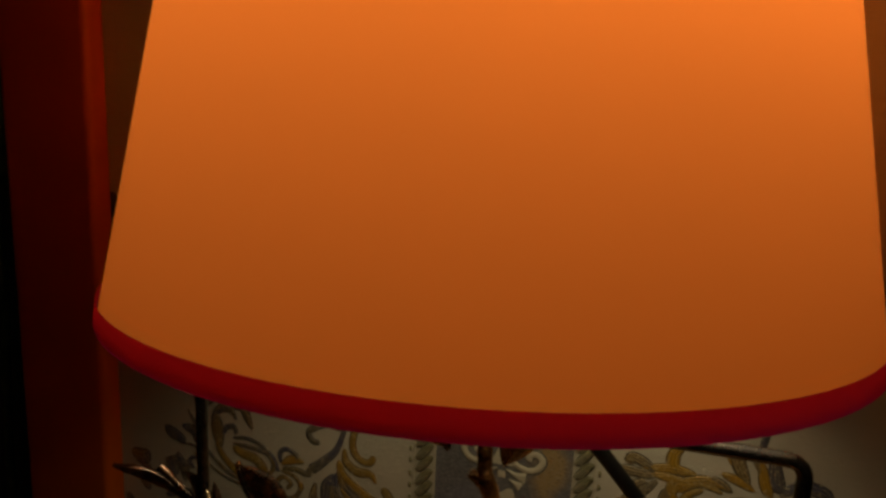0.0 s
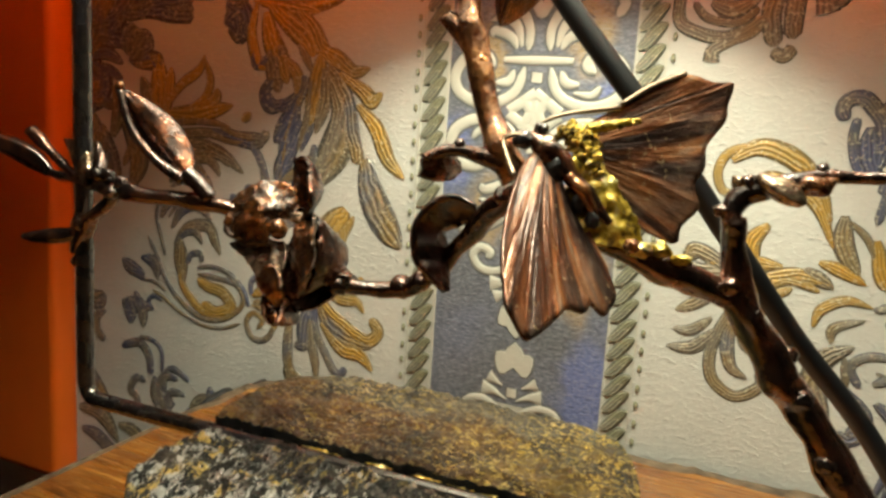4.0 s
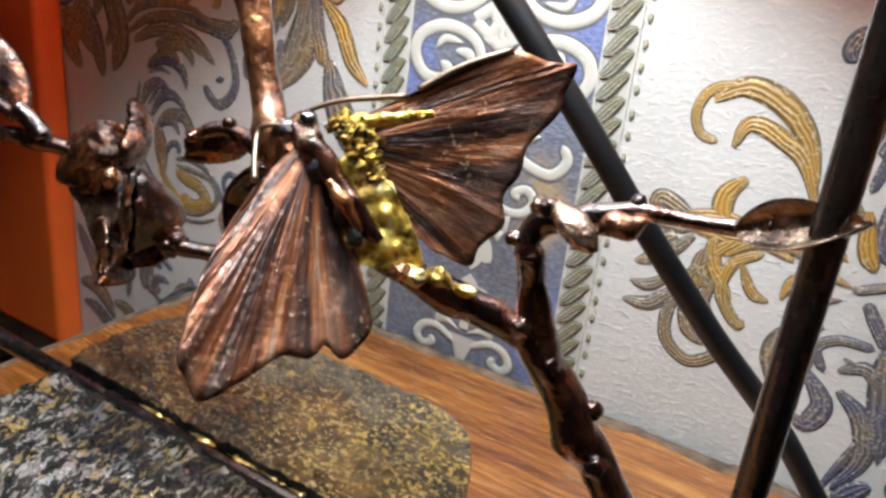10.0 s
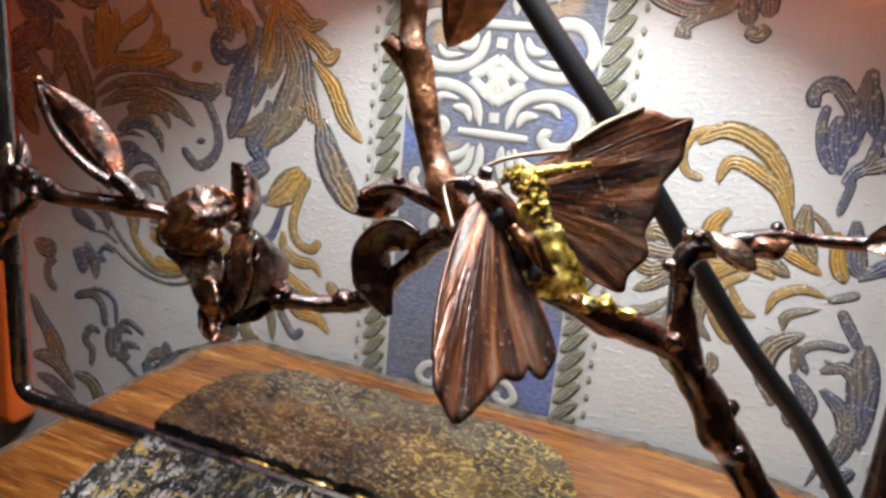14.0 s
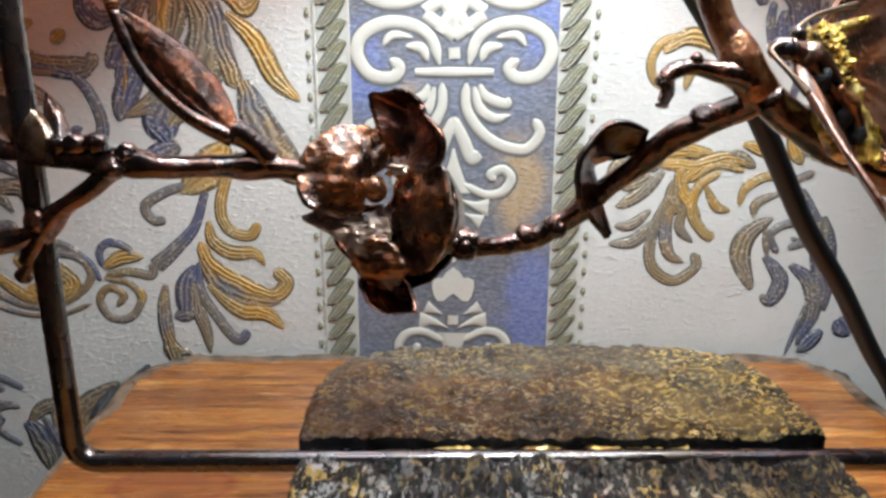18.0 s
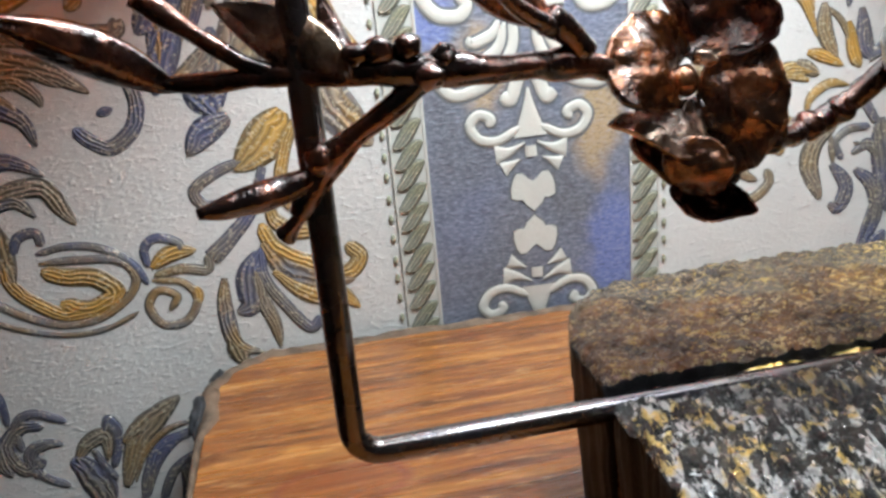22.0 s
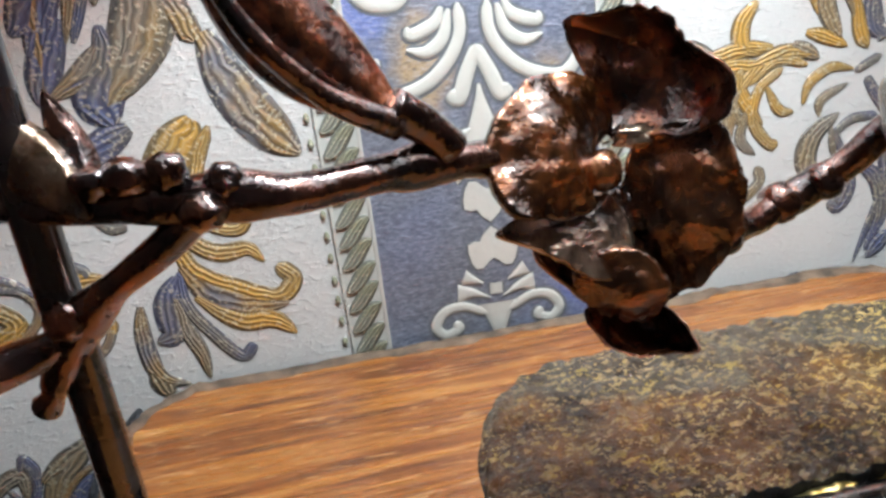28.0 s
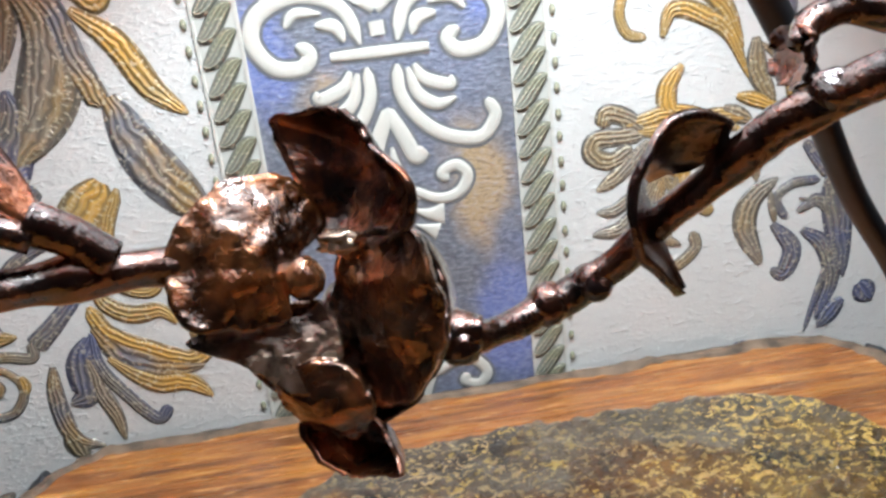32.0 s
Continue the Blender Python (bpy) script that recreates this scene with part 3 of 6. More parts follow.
def band(code, w, *pts):
    """An ornament of the blue band, mirrored across its axis and up and down it."""
    kind = code[1:]
    middle = abs(sum(p[0] for p in pts) / len(pts) - AXIS) < 1.6 and kind != "D" and not (kind == "h")
    if middle:
        c = sum(p[0] for p in pts) / len(pts)
        pts = [(p[0] - c + AXIS, p[1]) for p in pts]
        if kind in ("B", "l"):
            z = sum(p[1] for p in pts) / len(pts)
            half = (pts[-1][0] - pts[0][0]) / 2
            pts = [(AXIS - half, z if kind == "B" else pts[0][1]), (AXIS, z), (AXIS + half, z if kind == "B" else pts[0][1])]
    for cell in (-1, 0, 1):
        flip = -1 if cell % 2 else 1
        base = Z_HEART + HALF * (cell + (1 if cell % 2 else 0))
        for side in (1,) if middle else (1, -1):
            q = [(AXIS + side * (x - AXIS), base + flip * (z - Z_HEART)) for x, z in pts]
            bm = bmesh.new()
            wide = w * {"h": 1.35, "l": 1.4}.get(kind, 1.12)
            # A wider dark stroke underneath paints the relief's shadow as a rim.
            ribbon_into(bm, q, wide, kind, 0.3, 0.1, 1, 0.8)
            ribbon_into(bm, q, wide, kind, 0.38, 0.32)
            part("band_ornament", bm, [M_CREAM, M_RIM], wall)


def heart():
    """Heart-shaped ornaments, point to point, where the band's pattern turns over."""
    half = [(0, 0.7), (2.6, 3.0), (3.6, 4.8), (5.2, 4.6), (7.0, 5.4), (7.1, 8.0), (6.4, 11.0), (5.2, 12.9), (3.2, 12.9), (1.4, 11.2), (0, 10.2)]
    ring = half + [(-x, z) for x, z in half[-2:0:-1]]
    for cell in (-1, 0, 1):
        flip = -1 if cell % 2 else 1
        base = Z_HEART + HALF * (cell + (1 if cell % 2 else 0))
        bm = bmesh.new()
        # The grown dark copy is the heart's shadow rim, put in as colour.
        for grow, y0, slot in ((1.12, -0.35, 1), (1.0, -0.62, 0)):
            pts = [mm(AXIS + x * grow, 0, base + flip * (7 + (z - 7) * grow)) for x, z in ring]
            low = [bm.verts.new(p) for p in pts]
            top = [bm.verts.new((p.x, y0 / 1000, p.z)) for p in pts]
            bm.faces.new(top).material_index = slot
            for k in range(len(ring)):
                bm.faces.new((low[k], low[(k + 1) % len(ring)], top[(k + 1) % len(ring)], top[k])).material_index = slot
        bmesh.ops.recalc_face_normals(bm, faces=bm.faces[:])
        part("band_ornament", bm, [M_CREAM, M_RIM], wall, smooth=False)


heart()
leaf("ol", 5.0, (-200.6, 85.4), (-191.3, 89.2), (-182.5, 90.5), (-174.6, 88.0), (-166.1, 82.3))
leaf("ol", 3.4, (-199.9, 83.1), (-192.1, 86.0), (-184.8, 86.9), (-180.0, 83.2), (-178.7, 79.7))
leaf("ol", 2.6, (-205.5, 77.9), (-198.3, 81.3), (-190.1, 82.9), (-184.6, 78.9))
leaf("sl", 4.0, (-206.1, 75.7), (-199.5, 79.6), (-190.8, 80.3), (-184.6, 76.3), (-182.4, 69.5))
leaf("sl", 1.6, (-205.4, 73.4), (-199.1, 75.9), (-191.5, 74.7))
leaf("ol", 3.7, (-178.4, 101.2), (-170.8, 97.7), (-162.3, 97.1), (-156.2, 97.4), (-154.1, 100.4))
leaf("sh", 3.7, (-162.8, 95.0), (-157.7, 88.4), (-154.8, 78.9), (-157.2, 71.5), (-163.8, 66.9), (-169.2, 69.8), (-172.2, 73.2))
leaf("sl", 1.9, (-165.5, 76.3), (-161.1, 77.5))
leaf("sl", 3.8, (-210.7, 59.4), (-206.6, 66.6), (-199.3, 69.8), (-192.8, 68.0))
leaf("sl", 3.6, (-204.6, 55.5), (-198.7, 63.7), (-190.9, 66.1), (-182.2, 61.3))
leaf("ol", 4.2, (-201.0, 52.6), (-193.8, 57.3), (-184.0, 58.1), (-180.2, 51.7), (-177.3, 46.5))
leaf("sl", 3.4, (-202.9, 48.0), (-197.6, 54.2), (-191.4, 55.1), (-187.1, 50.1))
leaf("sl", 1.4, (-206.3, 59.9), (-202.9, 64.4), (-199.6, 67.4))
leaf("sh", 1.7, (-211.5, 69.0), (-213.4, 59.9), (-210.8, 51.4), (-208.1, 42.6))
leaf("dh", 2.3, (-218.3, 50.3), (-212.8, 41.5), (-207.9, 31.9), (-199.4, 23.5), (-188.2, 17.8), (-176.9, 18.2), (-168.0, 23.3), (-164.8, 29.0), (-168.5, 34.7), (-179.2, 36.4), (-189.7, 36.7))
leaf("sh", 2.1, (-190.0, 39.5), (-181.3, 40.8), (-172.3, 38.9), (-164.8, 33.1), (-161.8, 26.3))
leaf("gh", 5.2, (-189.7, 34.4), (-183.4, 31.8), (-175.8, 30.3), (-171.4, 24.9), (-178.7, 21.0), (-186.8, 24.1))
leaf("gh", 3.7, (-198.5, 39.1), (-198.5, 32.1), (-194.1, 26.0), (-186.0, 20.5), (-176.2, 21.2), (-168.4, 26.1))
leaf("dh", 1.5, (-215.6, 26.0), (-208.7, 23.3), (-199.2, 18.0), (-187.4, 14.4), (-176.1, 14.5), (-165.9, 18.3))
leaf("ol", 5.7, (-200.1, 51.4), (-199.2, 42.2), (-197.8, 31.1))
leaf("sh", 2.6, (-195.9, 40.3), (-193.3, 44.9), (-188.5, 45.7), (-187.7, 41.8))
leaf("sl", 4.3, (-221.9, 40.2), (-214.4, 38.4), (-212.4, 31.1))
leaf("sh", 1.4, (-224.8, 30.2), (-214.5, 29.8), (-207.5, 26.6))
leaf("sh", 2.1, (-209.4, 22.0), (-214.9, 23.1), (-217.9, 20.2), (-214.8, 16.5))
leaf("sl", 4.5, (-225.9, 23.7), (-221.6, 15.2), (-221.0, 7.4))
leaf("sh", 2.4, (-160.8, 31.5), (-160.9, 37.1), (-157.0, 39.9), (-151.4, 37.8), (-151.1, 35.0))
leaf("gl", 3.7, (-159.8, 31.3), (-153.9, 34.6), (-146.5, 34.8))
leaf("oh", 2.8, (-159.7, 28.6), (-151.6, 29.7), (-144.7, 28.4), (-143.5, 32.5))
leaf("dh", 2.4, (-160.6, 27.3), (-152.4, 25.7), (-148.9, 20.0), (-153.0, 13.4), (-159.8, 13.3), (-162.9, 19.5), (-159.3, 24.0), (-154.5, 21.5), (-157.3, 17.3))
leaf("gl", 2.6, (-148.7, 23.7), (-148.6, 17.9))
leaf("sh", 2.2, (-223.8, -2.9), (-222.1, 2.4), (-214.3, 2.0), (-209.9, -2.1), (-209.8, -12.3))
leaf("sh", 2.6, (-207.8, -20.8), (-207.7, -12.4), (-202.4, -8.8), (-193.5, -13.1))
leaf("sh", 2.6, (-195.9, -20.4), (-202.8, -19.3), (-206.6, -23.2), (-203.8, -30.2), (-197.0, -35.2))
leaf("ol", 5.4, (-181.0, -38.5), (-175.1, -24.7), (-167.4, -16.3), (-159.8, -10.6))
leaf("sh", 2.8, (-176.6, -44.7), (-170.5, -32.2), (-161.9, -24.3), (-152.1, -24.2))
leaf("sh", 2.8, (-171.5, -46.1), (-165.5, -35.7), (-154.9, -29.9))
leaf("sh", 2.4, (-181.7, -15.2), (-180.6, -23.3), (-183.5, -31.4))
leaf("sh", 2.1, (-188.1, -23.5), (-185.9, -30.3), (-183.2, -35.7))
leaf("sl", 6.9, (-193.3, -25.2), (-188.9, -36.3), (-187.6, -46.0))
leaf("sl", 3.6, (-213.7, -13.9), (-214.4, -22.8), (-212.3, -28.7))
leaf("sh", 4.0, (-145.6, 92.8), (-142.7, 99.8), (-139.0, 105.9))
leaf("sl", 2.2, (-138.3, 93.1), (-135.1, 100.4), (-132.5, 105.1))
leaf("sh", 1.9, (-133.8, 91.0), (-132.1, 96.3))
leaf("oh", 5.5, (-126.5, 88.6), (-122.2, 95.9), (-119.1, 103.7))
leaf("gl", 8.6, (-116.1, 72.2), (-122.2, 64.6), (-131.7, 56.6))
leaf("sl", 5.5, (-130.9, 72.0), (-138.2, 68.6), (-144.1, 62.4))
leaf("sh", 3.0, (-128.6, 59.3), (-136.8, 56.9), (-144.1, 52.2), (-142.0, 47.6), (-137.8, 47.3))
leaf("sb", 4.7, (-124.2, 56.9), (-128.6, 45.3), (-135.5, 37.8), (-142.6, 31.6))
leaf("gh", 3.5, (-112.7, 70.0), (-117.4, 60.5), (-119.7, 50.7), (-117.3, 44.3), (-110.8, 42.1), (-107.4, 46.4))
leaf("gl", 3.8, (-123.9, 47.1), (-123.0, 40.5), (-116.8, 36.2), (-109.8, 36.4), (-106.2, 32.1))
leaf("gh", 4.7, (-127.2, 40.2), (-124.2, 32.1), (-114.8, 25.8), (-104.7, 21.1), (-99.5, 25.7), (-103.2, 30.5))
leaf("dl", 6.3, (-127.3, 34.5), (-121.7, 26.2), (-111.9, 20.6), (-101.7, 19.0))
leaf("gl", 4.7, (-125.7, 25.1), (-116.1, 16.3), (-107.3, 14.9), (-101.3, 9.4))
leaf("sh", 3.3, (-128.4, 32.9), (-128.7, 23.4), (-123.3, 13.0), (-117.3, 5.1), (-113.2, 8.4))
leaf("sl", 5.6, (-129.1, 31.6), (-133.2, 24.3), (-133.8, 15.5), (-138.3, 13.4))
leaf("ol", 3.4, (-131.2, 26.1), (-130.1, 16.6), (-127.9, 8.5), (-127.0, 0.1))
leaf("dl", 3.7, (-140.2, 25.1), (-141.6, 15.2), (-140.2, 3.4), (-132.5, -0.7))
leaf("ol", 4.8, (-141.6, 5.2), (-138.3, -3.6))
leaf("gl", 4.6, (-162.6, 151.7), (-145.8, 149.2), (-131.5, 146.8))
leaf("gl", 9.7, (-159.2, 154.6), (-143.2, 152.2), (-124.7, 155.8), (-116.4, 163.1))
leaf("sl", 6.6, (-168.9, 164.8), (-159.3, 156.4))
leaf("sl", 6.7, (-176.5, 150.0), (-168.3, 146.9), (-164.9, 141.8))
leaf("ol", 6.4, (-151.6, 169.5), (-145.5, 161.2))
leaf("sh", 3.2, (-162.5, 133.8), (-161.0, 126.2), (-154.8, 129.4))
leaf("ol", 8.1, (-149.2, 134.4), (-151.1, 126.7), (-153.8, 119.9))
leaf("sh", 4.4, (-150.5, 122.5), (-156.7, 115.6), (-153.7, 109.7), (-146.1, 111.9))
leaf("gl", 4.2, (-147.5, 129.8), (-141.0, 122.5), (-140.8, 114.5))
leaf("ol", 2.8, (-140.7, 134.8), (-137.3, 129.8), (-133.9, 123.7))
leaf("sl", 6.8, (-140.5, 112.3), (-145.1, 103.0), (-151.3, 96.1))
leaf("sl", 5.9, (-140.3, 99.0), (-146.3, 88.1), (-149.6, 79.7))
leaf("sl", 3.9, (-131.9, 96.4), (-133.6, 88.1), (-145.3, 81.7))
leaf("ol", 3.1, (-134.4, 121.1), (-134.9, 108.7), (-139.9, 93.2))
leaf("gl", 4.5, (-132.5, 132.4), (-123.9, 130.5), (-115.8, 124.9), (-108.4, 126.3))
leaf("ol", 5.1, (-129.1, 126.0), (-128.2, 113.9), (-131.7, 100.7))
leaf("gl", 4.9, (-121.6, 124.1), (-110.4, 117.0), (-107.2, 114.0), (-102.7, 117.5))
leaf("gl", 5.0, (-113.3, 112.6), (-104.7, 104.0), (-99.0, 92.8), (-91.8, 86.0))
leaf("dh", 5.8, (-126.4, 126.9), (-118.1, 114.6), (-115.0, 100.7), (-111.4, 90.3))
leaf("ol", 10.3, (-120.1, 110.2), (-122.3, 95.3), (-134.5, 77.9))
leaf("dl", 8.8, (-109.4, 92.2), (-104.9, 77.8), (-97.9, 66.5), (-91.6, 59.6))
leaf("gl", 3.0, (-167.4, 103.7), (-163.0, 107.3))
leaf("ol", 7.2, (-253.8, 94.2), (-246.5, 83.3), (-235.7, 75.5))
leaf("ol", 4.3, (54.8, 87.5), (55.6, 78.2), (60.7, 69.8))
leaf("ol", 1.7, (56.0, 86.0), (61.4, 81.1), (64.9, 74.0))
leaf("gl", 3.2, (49.6, 72.7), (56.2, 70.7), (62.9, 67.4))
leaf("gl", 3.7, (64.0, 81.0), (66.8, 70.6), (69.5, 66.2))
leaf("sl", 4.4, (68.3, 84.9), (70.6, 73.1), (73.9, 68.7))
leaf("sh", 2.3, (63.3, 85.3), (65.2, 96.4))
leaf("ol", 3.3, (45.9, 70.2), (54.6, 65.0))
leaf("gl", 2.6, (50.4, 52.8), (52.2, 58.5), (58.4, 62.0), (65.7, 60.8))
leaf("ol", 2.4, (55.8, 48.6), (56.3, 53.3), (64.3, 56.9))
leaf("sh", 2.5, (65.9, 59.9), (74.0, 63.6))
leaf("sh", 3.0, (69.9, 58.0), (73.5, 52.6), (77.2, 47.2))
leaf("ol", 5.3, (57.5, 23.8), (52.8, 35.2), (54.6, 42.8), (62.3, 48.5))
leaf("sl", 4.3, (60.9, 35.2), (67.2, 27.0), (65.0, 19.8), (60.8, 21.1))
leaf("ol", 1.9, (60.1, 45.0), (61.8, 34.8))
leaf("sh", 2.6, (65.2, 36.1), (62.0, 42.0), (66.5, 46.1), (74.8, 46.3))
leaf("sl", 2.9, (68.4, 37.7), (74.9, 40.2), (79.9, 33.2))
leaf("sl", 1.3, (68.8, 41.5), (76.8, 38.9))
leaf("sl", 6.4, (78.4, 48.8), (80.6, 35.8), (83.8, 15.7))
leaf("sl", 4.1, (69.9, 32.2), (77.2, 26.0), (80.1, 15.1), (75.6, 3.1))
leaf("sl", 1.7, (72.1, -0.6), (76.4, 13.3), (78.8, 22.2))
leaf("sl", 4.3, (84.1, 8.4), (76.4, 0.1))
leaf("sl", 5.3, (88.6, 12.7), (93.5, 6.3))
leaf("sl", 4.7, (48.8, -2.5), (55.9, -4.8))
leaf("sl", 2.8, (64.0, 126.8), (63.9, 118.4), (63.6, 103.2))
leaf("sl", 2.2, (70.5, 116.1), (68.9, 107.7), (66.6, 99.0))
leaf("sl", 4.2, (65.9, 98.9), (74.3, 103.1), (84.0, 106.5))
leaf("ol", 4.1, (76.4, 129.0), (71.4, 121.6))
leaf("sl", 4.3, (72.1, 68.0), (80.2, 73.4), (89.0, 71.2), (82.2, 63.8))
leaf("gh", 2.6, (24.9, 90.5), (19.8, 92.2), (17.9, 97.8), (20.6, 103.8), (27.1, 106.2))
leaf("gl", 4.6, (21.8, 101.3), (28.7, 105.8), (38.0, 103.6), (45.9, 96.3), (51.3, 85.2))
leaf("gl", 3.6, (29.2, 90.3), (31.9, 96.6), (39.7, 94.8), (47.4, 89.0), (52.9, 77.2))
leaf("gl", 3.6, (53.3, 66.2), (43.8, 68.0), (35.0, 64.4), (28.4, 55.9))
leaf("gh", 3.2, (43.4, 63.8), (36.9, 59.2), (34.8, 50.8), (39.7, 43.1), (43.3, 41.8))
leaf("gl", 2.4, (38.7, 59.2), (42.9, 52.1), (47.7, 50.8))
leaf("gl", 2.6, (50.8, 63.8), (41.3, 66.2), (33.6, 60.2))
leaf("oh", 3.4, (31.7, 60.2), (26.3, 52.7), (22.3, 41.3), (23.3, 31.5), (30.7, 26.5), (37.9, 31.2), (37.0, 36.4))
leaf("dl", 3.2, (30.3, 55.5), (26.9, 46.1), (28.4, 36.4), (33.9, 32.8))
leaf("ol", 2.6, (33.0, 53.6), (31.4, 45.1), (36.3, 39.9))
leaf("ol", 3.4, (22.7, 47.1), (16.7, 40.4), (8.3, 39.4))
leaf("ol", 2.8, (21.4, 50.9), (15.3, 45.8), (9.7, 45.8))
leaf("dl", 7.0, (-262.6, 150.5), (-257.8, 135.6), (-258.2, 120.3))
leaf("dl", 7.0, (-245.5, 153.1), (-245.7, 140.8), (-252.7, 129.4), (-259.9, 122.8))
leaf("dh", 5.0, (-242.3, 140.9), (-250.9, 133.2), (-256.3, 124.2), (-251.3, 118.0))
leaf("dl", 7.0, (-265.6, 105.7), (-254.9, 110.2), (-242.8, 115.9))
leaf("dl", 6.0, (-258.4, 112.6), (-249.7, 109.2), (-242.9, 108.3))
leaf("dh", 6.0, (-264.0, 100.6), (-253.4, 101.2), (-250.0, 96.2), (-255.4, 90.6), (-262.5, 91.4))
leaf("ol", 6.0, (-244.8, 97.9), (-246.7, 88.7), (-253.8, 81.5))
leaf("dl", 5.0, (-262.6, 86.1), (-253.7, 85.5), (-248.5, 81.9))
leaf("dl", 7.0, (-257.1, 18.1), (-249.8, 16.4), (-244.4, 20.1))
leaf("dh", 4.0, (-244.5, 13.0), (-250.0, 7.9), (-249.4, 0.9), (-244.8, -2.6))
leaf("dl", 6.0, (-261.4, -8.4), (-256.1, -19.1), (-247.1, -29.1), (-241.7, -36.8))
leaf("dl", 6.0, (-256.1, -19.1), (-249.0, -32.4), (-247.3, -43.9))
leaf("ol", 7.0, (-262.2, -39.6), (-250.9, -38.7), (-243.6, -43.1), (-236.5, -51.8))
leaf("sl", 6.0, (-260.6, -49.8), (-249.3, -51.8), (-238.4, -59.8), (-229.4, -69.5))
leaf("ol", 6.0, (-236.4, -42.9), (-225.7, -44.9), (-220.4, -55.4), (-217.0, -69.3))
leaf("sh", 8.0, (-232.3, 146.4), (-217.9, 149.0), (-205.4, 147.3), (-193.3, 146.5))
leaf("sl", 13.0, (-224.3, 141.2), (-227.6, 135.1), (-230.2, 128.9))
leaf("sl", 9.0, (-219.5, 136.5), (-222.8, 130.3), (-229.3, 126.4))
leaf("ol", 6.0, (-226.0, 125.3), (-214.8, 127.0), (-210.0, 124.7))
leaf("oh", 4.0, (-233.1, 80.6), (-226.3, 94.0), (-227.8, 106.6), (-232.7, 113.9))
leaf("ol", 4.0, (-228.1, 73.3), (-222.0, 89.3), (-223.9, 104.3))
leaf("sl", 6.0, (-177.1, 142.1), (-171.4, 146.8), (-167.3, 151.3))
leaf("sh", 6.0, (-168.7, 152.4), (-167.1, 144.6), (-169.2, 137.7), (-174.2, 142.2))
leaf("sh", 4.0, (-234.1, -3.5), (-223.6, -0.2), (-217.8, -4.8), (-216.4, -14.3))
leaf("sh", 3.5, (-219.2, -17.7), (-225.4, -17.5), (-229.0, -23.9), (-224.8, -27.4), (-225.6, -36.2))
leaf("sh", 4.0, (-200.0, -13.3), (-206.6, -13.0), (-211.7, -19.0), (-208.3, -27.3), (-202.2, -24.1))
leaf("ol", 4.0, (-193.3, -26.4), (-188.4, -21.2), (-183.6, -20.2), (-184.5, -28.6))
leaf("ol", 5.0, (-178.8, -23.3), (-169.5, -17.2), (-163.4, -14.6))
leaf("sl", 6.0, (-228.7, 8.6), (-229.3, 15.5), (-233.8, 18.9))
leaf("sl", 4.0, (-215.0, 17.7), (-223.5, 17.8), (-230.3, 20.8))
leaf("sl", 5.0, (-220.0, 31.9), (-228.5, 34.7), (-233.6, 38.1))
leaf("gl", 4.0, (-161.1, 150.3), (-163.6, 139.0), (-160.5, 127.8), (-156.0, 124.5))
leaf("gl", 7.0, (-156.6, 147.0), (-153.6, 135.9), (-148.6, 127.1), (-145.6, 119.3))
leaf("gl", 7.0, (-156.2, 151.4), (-145.1, 142.8), (-135.6, 135.3), (-134.0, 129.8))
leaf("ol", 6.0, (-154.3, 132.5), (-152.1, 123.5), (-149.6, 115.7))
leaf("sh", 4.5, (-155.2, 115.4), (-152.2, 111.0), (-145.4, 111.4), (-138.8, 116.3), (-137.7, 123.0))
leaf("gl", 5.0, (-142.7, 149.4), (-134.5, 140.8), (-128.9, 132.2), (-119.6, 124.9))
leaf("gl", 6.0, (-130.2, 131.1), (-131.1, 123.3), (-133.3, 112.0), (-134.3, 102.9))
leaf("ol", 5.0, (-127.2, 123.5), (-121.5, 110.5), (-124.7, 96.8), (-129.1, 87.3))
leaf("dh", 4.0, (-136.3, 120.9), (-141.3, 110.5), (-145.0, 99.9), (-146.0, 90.5), (-148.5, 80.8))
leaf("sl", 5.0, (-141.2, 108.2), (-143.6, 100.0), (-148.8, 91.4))
leaf("ol", 4.0, (-133.8, 91.5), (-139.0, 85.3), (-147.1, 81.0))
leaf("sl", 9.0, (-132.3, 87.0), (-136.0, 79.7), (-134.4, 72.8))
leaf("ob", 4.2, (26.7, 146.1), (23.6, 140.4), (16.8, 137.4), (12.4, 134.7), (11.9, 131.1))
leaf("oh", 3.6, (29.0, 134.8), (32.3, 133.1), (34.9, 135.9))
leaf("sh", 4.0, (52.0, 115.5), (50.1, 117.8), (51.4, 121.0), (55.1, 121.7), (58.3, 118.8), (61.0, 115.0), (62.2, 108.7), (61.4, 101.6))
leaf("sh", 2.6, (54.3, 116.3), (53.9, 109.8), (56.0, 102.0), (60.1, 97.5))
leaf("sl", 4.4, (57.8, 113.6), (58.9, 105.8), (61.4, 97.2))
leaf("sh", 2.6, (63.2, 127.1), (62.2, 120.8), (61.0, 118.5))
leaf("sl", 4.0, (63.2, 124.3), (65.4, 116.7), (67.8, 108.3))
leaf("sh", 3.4, (63.4, 94.2), (64.7, 97.9), (68.1, 101.4), (69.3, 106.7))
leaf("oh", 3.6, (6.8, 155.0), (1.4, 151.8), (1.3, 143.8), (6.3, 140.1), (15.1, 138.4), (22.2, 141.3), (25.4, 144.4))
leaf("oh", 2.4, (5.1, 149.0), (9.6, 144.3), (18.3, 142.9), (24.1, 147.2))
leaf("ol", 4.0, (10.3, 148.9), (16.8, 146.6), (24.6, 150.5))
leaf("ol", 5.6, (8.7, 158.0), (15.1, 159.3), (22.8, 156.2), (28.6, 157.6))
